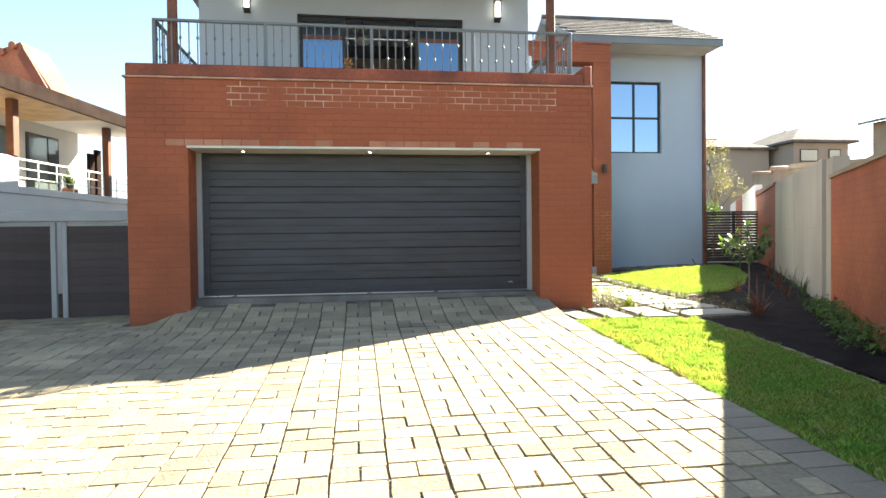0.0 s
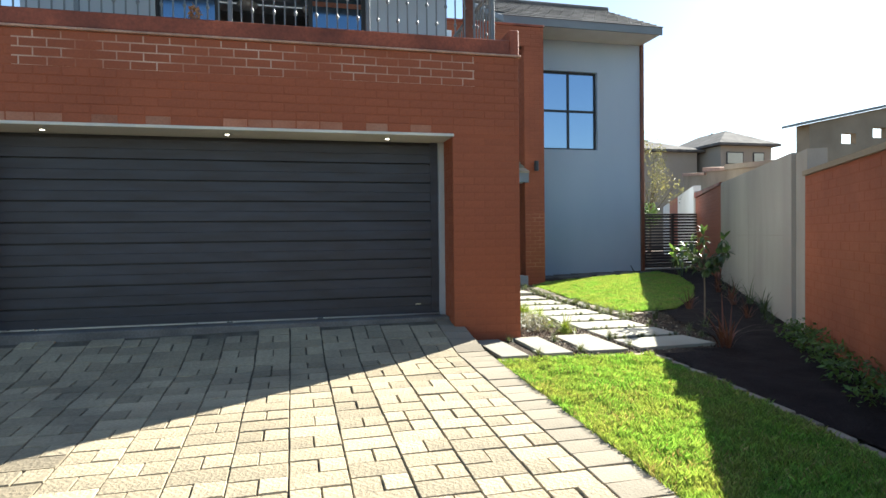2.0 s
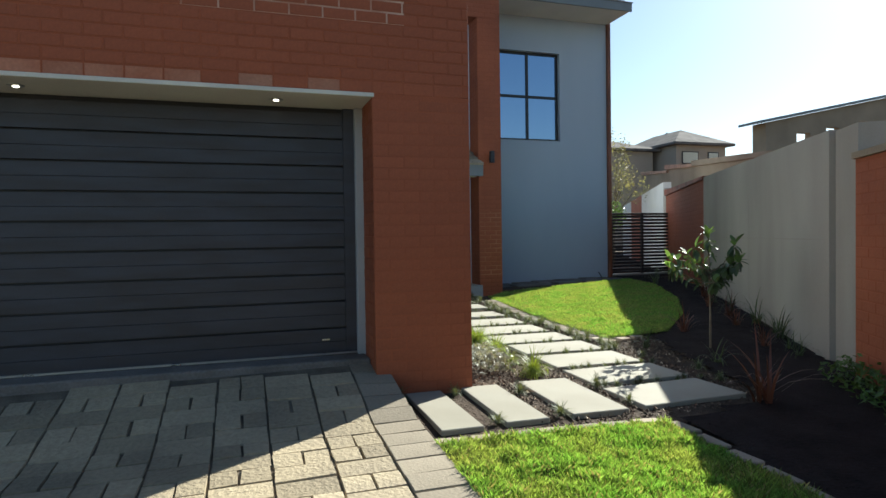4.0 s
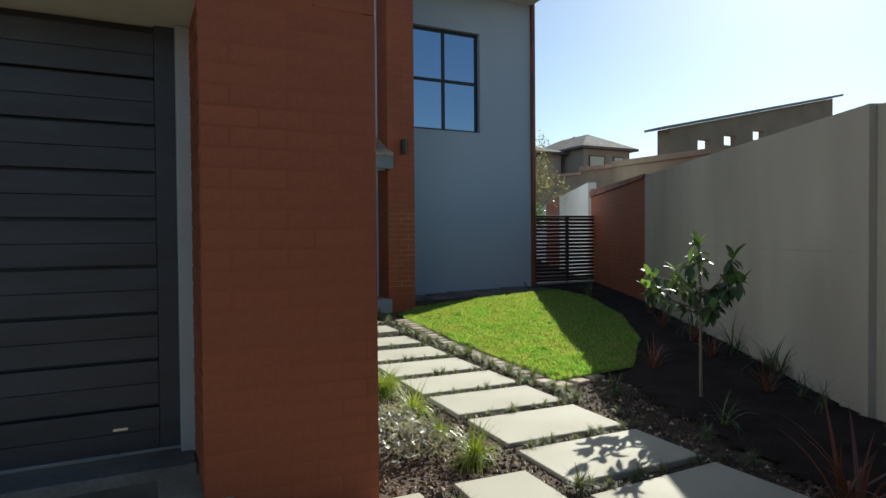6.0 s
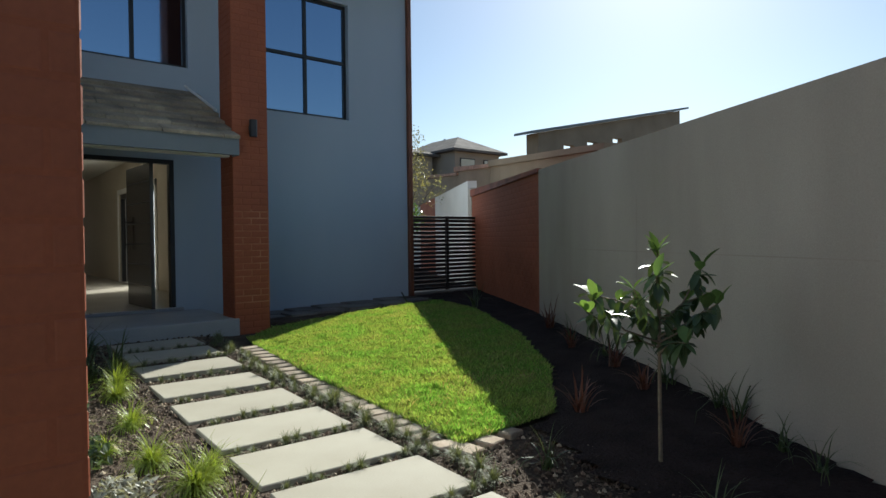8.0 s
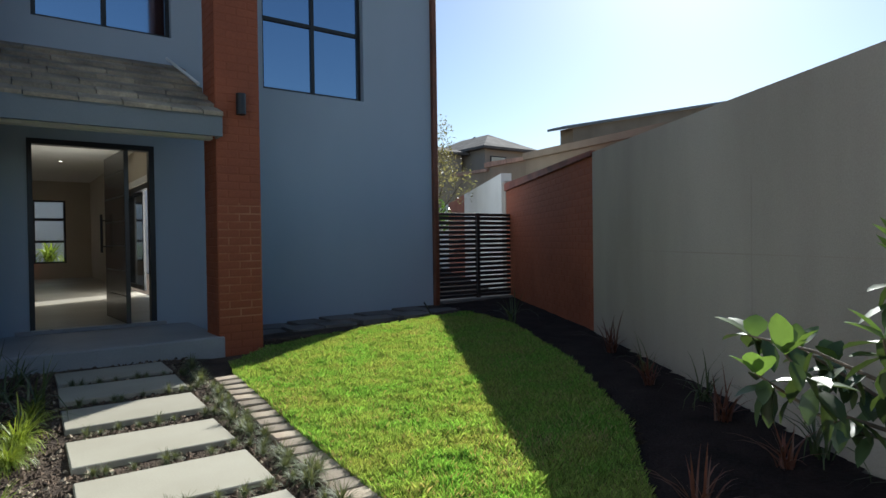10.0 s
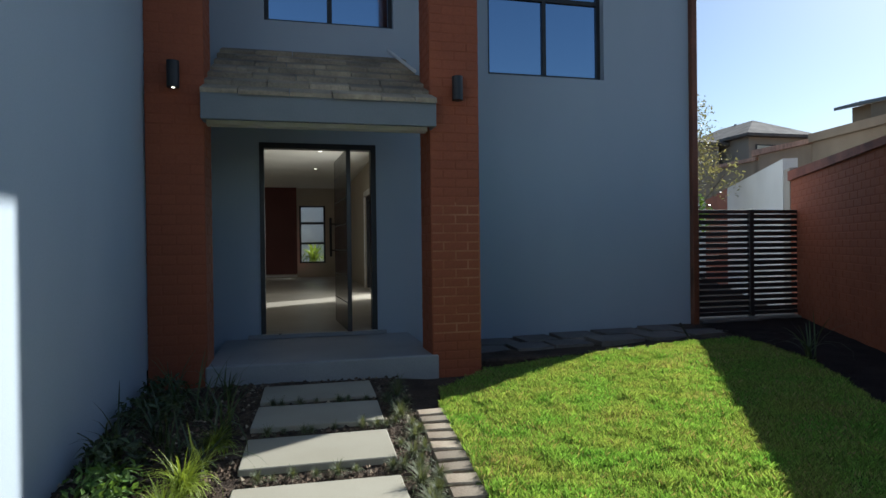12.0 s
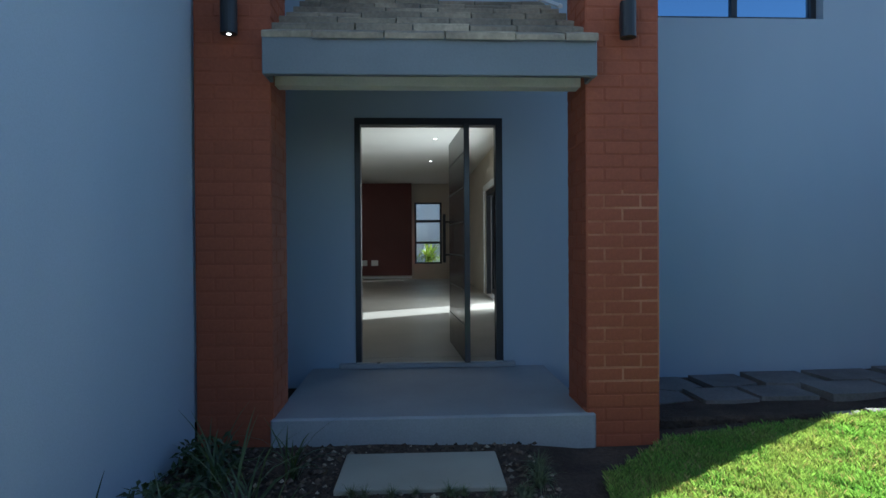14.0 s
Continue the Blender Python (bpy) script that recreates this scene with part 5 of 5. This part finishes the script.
# ---- young citrus tree ----
def citrus():
    t = thing("citrus_tree", "young citrus tree with glossy green leaves", "tree")
    rng = random.Random(11)
    x, y = 5.78, 7.92
    z = gz(x, y)
    bm = bmesh.new()
    rod(bm, (x, y, z - 0.05), (x + 0.01, y + 0.01, z + 0.35), 0.012, 0.0105)
    rod(bm, (x + 0.01, y + 0.01, z + 0.35), (x - 0.01, y, z + 0.8), 0.0105, 0.009)
    tips = []
    for k in range(14):
        a = k * 2.4
        base = Vector((x - 0.01, y, z + 0.60 + 0.03 * (k % 7)))
        reach = rng.uniform(0.24, 0.34) + 0.1 * max(0.0, math.cos(a - 2.5))
        mid = base + Vector((math.cos(a) * reach * 0.55, math.sin(a) * reach * 0.55, rng.uniform(0.04, 0.12)))
        tip = mid + Vector((math.cos(a) * reach * 0.45, math.sin(a) * reach * 0.45, rng.uniform(0.0, 0.2)))
        rod(bm, base, mid, 0.007, 0.005, 6)
        rod(bm, mid, tip, 0.005, 0.003, 6)
        tips += [(base, mid), (mid, tip), (mid, tip)]
    top = Vector((x - 0.02, y, z + 1.14))
    rod(bm, (x - 0.01, y, z + 0.8), top, 0.012, 0.005, 6)
    tips += [(Vector((x, y, z + 0.8)), top)] * 3
    part("trunk", bm, BARK, t)
    verts, faces = [], []

    def leaf_at(p, d, ln, w):
        side = d.cross(Vector((0, 0, 1)))
        side = side.normalized() if side.length > 0.1 else Vector((1, 0, 0))
        up = side.cross(d)
        k = len(verts)
        for f2, ww in ((0.0, 0.15), (0.3, 0.9), (0.6, 1.0), (0.85, 0.55), (1.0, 0.02)):
            c = p + d * ln * f2 - up * 0.02 * f2 * f2
            verts.extend([c - side * w * ww + up * 0.008 * ww, c, c + side * w * ww + up * 0.008 * ww])
        for i in range(4):
            q = k + 3 * i
            faces.extend([(q, q + 1, q + 4, q + 3), (q + 1, q + 2, q + 5, q + 4)])

    for a, b in tips[1::3] + tips[-1:]:
        for _ in range(3):
            d = Vector((rng.uniform(-0.7, 0.7), rng.uniform(-0.7, 0.7), rng.uniform(0.5, 1.2))).normalized()
            leaf_at(a.lerp(b, rng.uniform(0.9, 1.05)), d, rng.uniform(0.08, 0.13), rng.uniform(0.024, 0.036))
    me = bpy.data.meshes.new("young_leaves")
    me.from_pydata([tuple(v) for v in verts], [], faces)
    me.materials.append(LEAF_YOUNG)
    for p in me.polygons:
        p.use_smooth = True
    part("young_leaves", me, LEAF_YOUNG, t, "light green upright young leaves")
    verts, faces = [], []
    for a, b in tips:
        for _ in range(5):
            f = rng.uniform(0.3, 1.05)
            p = a.lerp(b, f)
            d = Vector((rng.uniform(-1, 1), rng.uniform(-1, 1), rng.uniform(-1.5, 0.25))).normalized()
            side = d.cross(Vector((0, 0, 1)))
            side = side.normalized() if side.length > 0.1 else Vector((1, 0, 0))
            up = side.cross(d)
            ln, w = rng.uniform(0.075, 0.13), rng.uniform(0.017, 0.028)
            k = len(verts)
            for f2, ww in ((0.0, 0.15), (0.3, 0.9), (0.6, 1.0), (0.85, 0.55), (1.0, 0.02)):
                c = p + d * ln * f2 - up * 0.02 * f2 * f2
                verts += [c - side * w * ww + up * 0.008 * ww, c, c + side * w * ww + up * 0.008 * ww]
            for i in range(4):
                q = k + 3 * i
                faces += [(q, q + 1, q + 4, q + 3), (q + 1, q + 2, q + 5, q + 4)]
    me = bpy.data.meshes.new("crown")
    me.from_pydata([tuple(v) for v in verts], [], faces)
    me.materials.append(LEAF)
    for p in me.polygons:
        p.use_smooth = True
    part("crown", me, LEAF, t)


citrus()

# ---- trees beyond the gate and behind the hall window ----
def far_tree(name, label, x, y, h, r, material, n, seed):
    t = thing(name, label, "tree")
    rng = random.Random(seed)
    bm = bmesh.new()
    z = gz(x, y)
    rod(bm, (x, y, z - 0.1), (x, y, z + h * 0.5), 0.08, 0.05)
    ends = []
    for k in range(9):
        a = k * 2.4
        e = Vector((x + math.cos(a) * r * rng.uniform(0.3, 0.9), y + math.sin(a) * r * rng.uniform(0.3, 0.9), z + h * rng.uniform(0.6, 1.0)))
        rod(bm, (x, y, z + h * rng.uniform(0.3, 0.5)), e, 0.03, 0.01, 6)
        ends.append(e)
    part("trunk", bm, BARK, t)
    for i, e in enumerate(ends):
        leaf_cloud("crown", material, e, (r * 0.4, r * 0.4, h * 0.16), n, 0.08, seed * 10 + i, t)


far_tree("olive_tree", "pale olive-green feathery tree beyond the gate", 12.4, 19.6, 4.0, 0.95, OLIVE, 170, 21)
sh = thing("shrub", "bright green leafy shrub beyond the gate", "shrub")
leaf_cloud("foliage", SHRUB, (11.2, 18.0, 2.0), (0.5, 0.5, 0.5), 500, 0.12, 33, sh)
sh = thing("yucca_plant", "spiky bright green yucca outside the hall window", "plant")
ob = part("leaves", blade_mesh("yucca_leaves", GRASS_YELLOW, 90, 0.95, 0.032, 2.1, 1.7, 12), GRASS_YELLOW, sh)
ob.location = (5.08, 30.2, 1.05)
bm = bmesh.new()
rod(bm, (5.08, 30.2, 0.2), (5.08, 30.2, 1.15), 0.07, 0.06)
part("trunk", bm, BARK, sh)
flower = thing("flowering_plant", "small yellow-orange flowering plant on the parapet", "plant")
bm = bmesh.new()
rod(bm, (-0.35, 7.5, 3.578), (-0.35, 7.5, 3.63), 0.03, 0.04, 10)
part("pot", bm, CLAY, flower)
leaf_cloud("flowers", mat("orange_petal", (0.6, 0.3, 0.1), 0.6, 0.2, island=0.3), (-0.35, 7.5, 3.69), (0.07, 0.07, 0.07), 60, 0.05, 51, flower)
stick = thing("garden_stake", "thin dark garden stake leaning at the lawn corner", "stake")
bm = bmesh.new()
rod(bm, (8.6, 14.1, 0.38), (8.41, 14.12, 0.69), 0.011)
part("stake", bm, BLACK, stick)

# ---- driveway paving ----
drive = structure("pavement_driveway", "tan cobble paver driveway with dark joints", "driveway")
base = patch("joint_bed", -9.0, 2.36, -4.0, 8.6, 0.2, dz, JOINT, 0.015, lambda x, y: not (GX0 < x < GX1 and y > 7.9), drive)


def lay_pavers():
    rng = random.Random(17)
    shared = {}

    def add(x0, x1, y0, y1, material_edge, single):
        g = 0.003
        x0, x1, y0, y1 = x0 + g + 0.001, x1 - g - 0.001, y0 + g, y1 - g
        if x1 - x0 < 0.03 or y1 - y0 < 0.03:
            return
        xc, yc = (x0 + x1) / 2, (y0 + y1) / 2
        if GX0 - 0.02 < xc < GX1 and yc > GY - 0.02 and not (OPX0 < xc < OPX1 and yc < 7.5):
            return
        lift = 0.028 + rng.uniform(-0.004, 0.004)
        zs = [dz(x, y) + lift + rng.uniform(-0.002, 0.002) for x, y in ((x0, y0), (x1, y0), (x1, y1), (x0, y1))]
        e = 0.004
        j = [rng.uniform(-0.005, 0.005) for _ in range(8)]
        if single:
            hx, hy = round((x1 - x0) / 2, 3), round((y1 - y0) / 2, 3)
            hx = round(hx * 250) / 250
            key = (hx, hy, material_edge)
            if key not in shared:
                me = bpy.data.meshes.new("paver")
                me.from_pydata([(-hx, -hy, -0.03), (hx, -hy, -0.03), (hx, hy, -0.03), (-hx, hy, -0.03), (-hx, -hy, -0.008), (hx, -hy, -0.008), (hx, hy, -0.008), (-hx, hy, -0.008), (-hx + e, -hy + e, 0), (hx - e, -hy + e, 0.001), (hx - e, hy - e, 0), (-hx + e, hy - e, 0.001)], [], [(0, 1, 5, 4), (1, 2, 6, 5), (2, 3, 7, 6), (3, 0, 4, 7), (4, 5, 9, 8), (5, 6, 10, 9), (6, 7, 11, 10), (7, 4, 8, 11), (8, 9, 10, 11)])
                me.materials.append(PAVER_GREY if material_edge else PAVER)
                shared[key] = me
            ob = part("paver", shared[key], PAVER, drive)
            slope = math.degrees(math.atan2(zs[3] - zs[0], y1 - y0))
            ob.matrix_basis = pose(xc, yc, sum(zs) / 4, slope + rng.uniform(-0.6, 0.6), rng.uniform(-0.6, 0.6), rng.uniform(-0.6, 0.6))
            return
        k = len(V[material_edge])
        V[material_edge] += [(x0 + j[0], y0 + j[1], zs[0] - 0.03), (x1 + j[2], y0 + j[3], zs[1] - 0.03), (x1 + j[4], y1 + j[5], zs[2] - 0.03), (x0 + j[6], y1 + j[7], zs[3] - 0.03),
                             (x0 + e + j[0], y0 + e + j[1], zs[0]), (x1 - e + j[2], y0 + e + j[3], zs[1]), (x1 - e + j[4], y1 - e + j[5], zs[2]), (x0 + e + j[6], y1 - e + j[7], zs[3])]
        F[material_edge] += [tuple(k + i for i in f) for f in ((4, 5, 6, 7), (0, 1, 5, 4), (1, 2, 6, 5), (2, 3, 7, 6), (3, 0, 4, 7))]

    V, F = {0: [], 1: []}, {0: [], 1: []}
    ln, w = 0.1815, 0.311
    y = -4.0
    while y < 8.5:  # border course along the lawn
        add(2.075, 2.372, y, y + 0.19, 1, 2.6 < y < 6.4)
        y += 0.19
    for c in range(36):  # columns of one full stone, then two half stones
        x1 = 2.075 - c * w
        y = -4.0 - rng.uniform(0, 0.36)
        half = False
        while y < 8.5:
            near = 3.0 < y < 5.8 and c < 9
            if half:
                m = x1 - w * rng.uniform(0.47, 0.53)
                add(x1 - w, m, y, y + ln, 0, near)
                add(m, x1, y, y + ln, 0, near)
            else:
                add(x1 - w, x1, y, y + ln, 0, near)
            half = not half if rng.random() < 0.96 else half
            y += ln
    for k, m in ((0, PAVER), (1, PAVER_GREY)):
        me = bpy.data.meshes.new("paver_field")
        me.from_pydata(V[k], [], F[k])
        me.materials.append(m)
        ob = part("paver_field", me, m, drive)
        ob["kind"] = "stuff"


lay_pavers()

# ---- bricks, last ----
rows = brick_faces("pier", 0, OPX0 - GX0, 0.12, 2.50)
lay_bricks(garage, (GX0, GY), 0.0, rows, BRICK, proud_by=0.0022)
rows = brick_faces("pier", 0, GX1 - OPX1, 0.12, 2.50)
lay_bricks(garage, (OPX1, GY), 0.0, rows, BRICK, lambda u, z: z > 0.2, proud_by=0.001)
rows = brick_faces("lintel", 0, GX1 - GX0, 2.622, 3.385)
lay_bricks(garage, (GX0, GY), 0.0, rows, BRICK, lambda u, z: GX0 + u > -0.6)
# soldier band over the opening
band = [(0.117 + i * 0.234, 2.5755, 0.224, 0.083) for i in range(int((GX1 - GX0) / 0.234))]
rng = random.Random(6)
washed = [rng.random() < 0.72 and GX0 + b[0] < OPX1 + 0.05 for b in band]
lay_bricks(garage, (GX0, GY), 0.0, [b for b, w in zip(band, washed) if w], BRICK_PALE)
lay_bricks(garage, (GX0, GY), 0.0, [b for b, w in zip(band, washed) if not w], BRICK, proud_by=0.0016)
rows = brick_faces("side", 0, 0.42, 0.12, 3.385)
lay_bricks(garage, (GX1, GY), math.pi / 2, rows, BRICK)
rows = brick_faces("jamb", 0, 0.40, 0.3, OPZ - 0.04)
lay_bricks(garage, (OPX0, GY), math.pi / 2, rows, BRICK)
lay_bricks(garage, (OPX1, GY + 0.40), -math.pi / 2, rows, BRICK)
for i, (x0, x1) in enumerate(PILLARS):
    rows = brick_faces("front", 0, x1 - x0, 0.22, 5.68)
    lay_bricks(portal, (x0, PY0), 0.0, rows, BRICK, lambda u, z: z < 2.3, proud_by=0.0024 if i else 0.001)
    rows = brick_faces("side", 0, PY1 - PY0, 0.22, 5.68)
    lay_bricks(portal, (x1, PY0), math.pi / 2, rows, BRICK)
    lay_bricks(portal, (x0, PY1), -math.pi / 2, rows, BRICK)
rows = brick_faces("beam", 0, 6.14 - 3.25, 5.69, 6.12)
lay_bricks(portal, (3.25, PY0), 0.0, rows, BRICK)
nx, ny = WD[1], -WD[0]


def wall_start(s, out):
    return (WO[0] + WD[0] * s + nx * out, WO[1] + WD[1] * s + ny * out)


rows = brick_faces("wall", 0, 4.75, 0.2, 2.42)
lay_bricks(bound, wall_start(4.75, 0.02), WANG + math.pi, rows, BRICK, lambda u, z: z > 1.3, proud_by=0.0025)
rows = brick_faces("wall", 0, 8.5, -0.1, 2.055)
lay_bricks(bound, wall_start(-5.952, 0.03), WANG + math.pi, rows, BRICK, proud_by=0.0012)
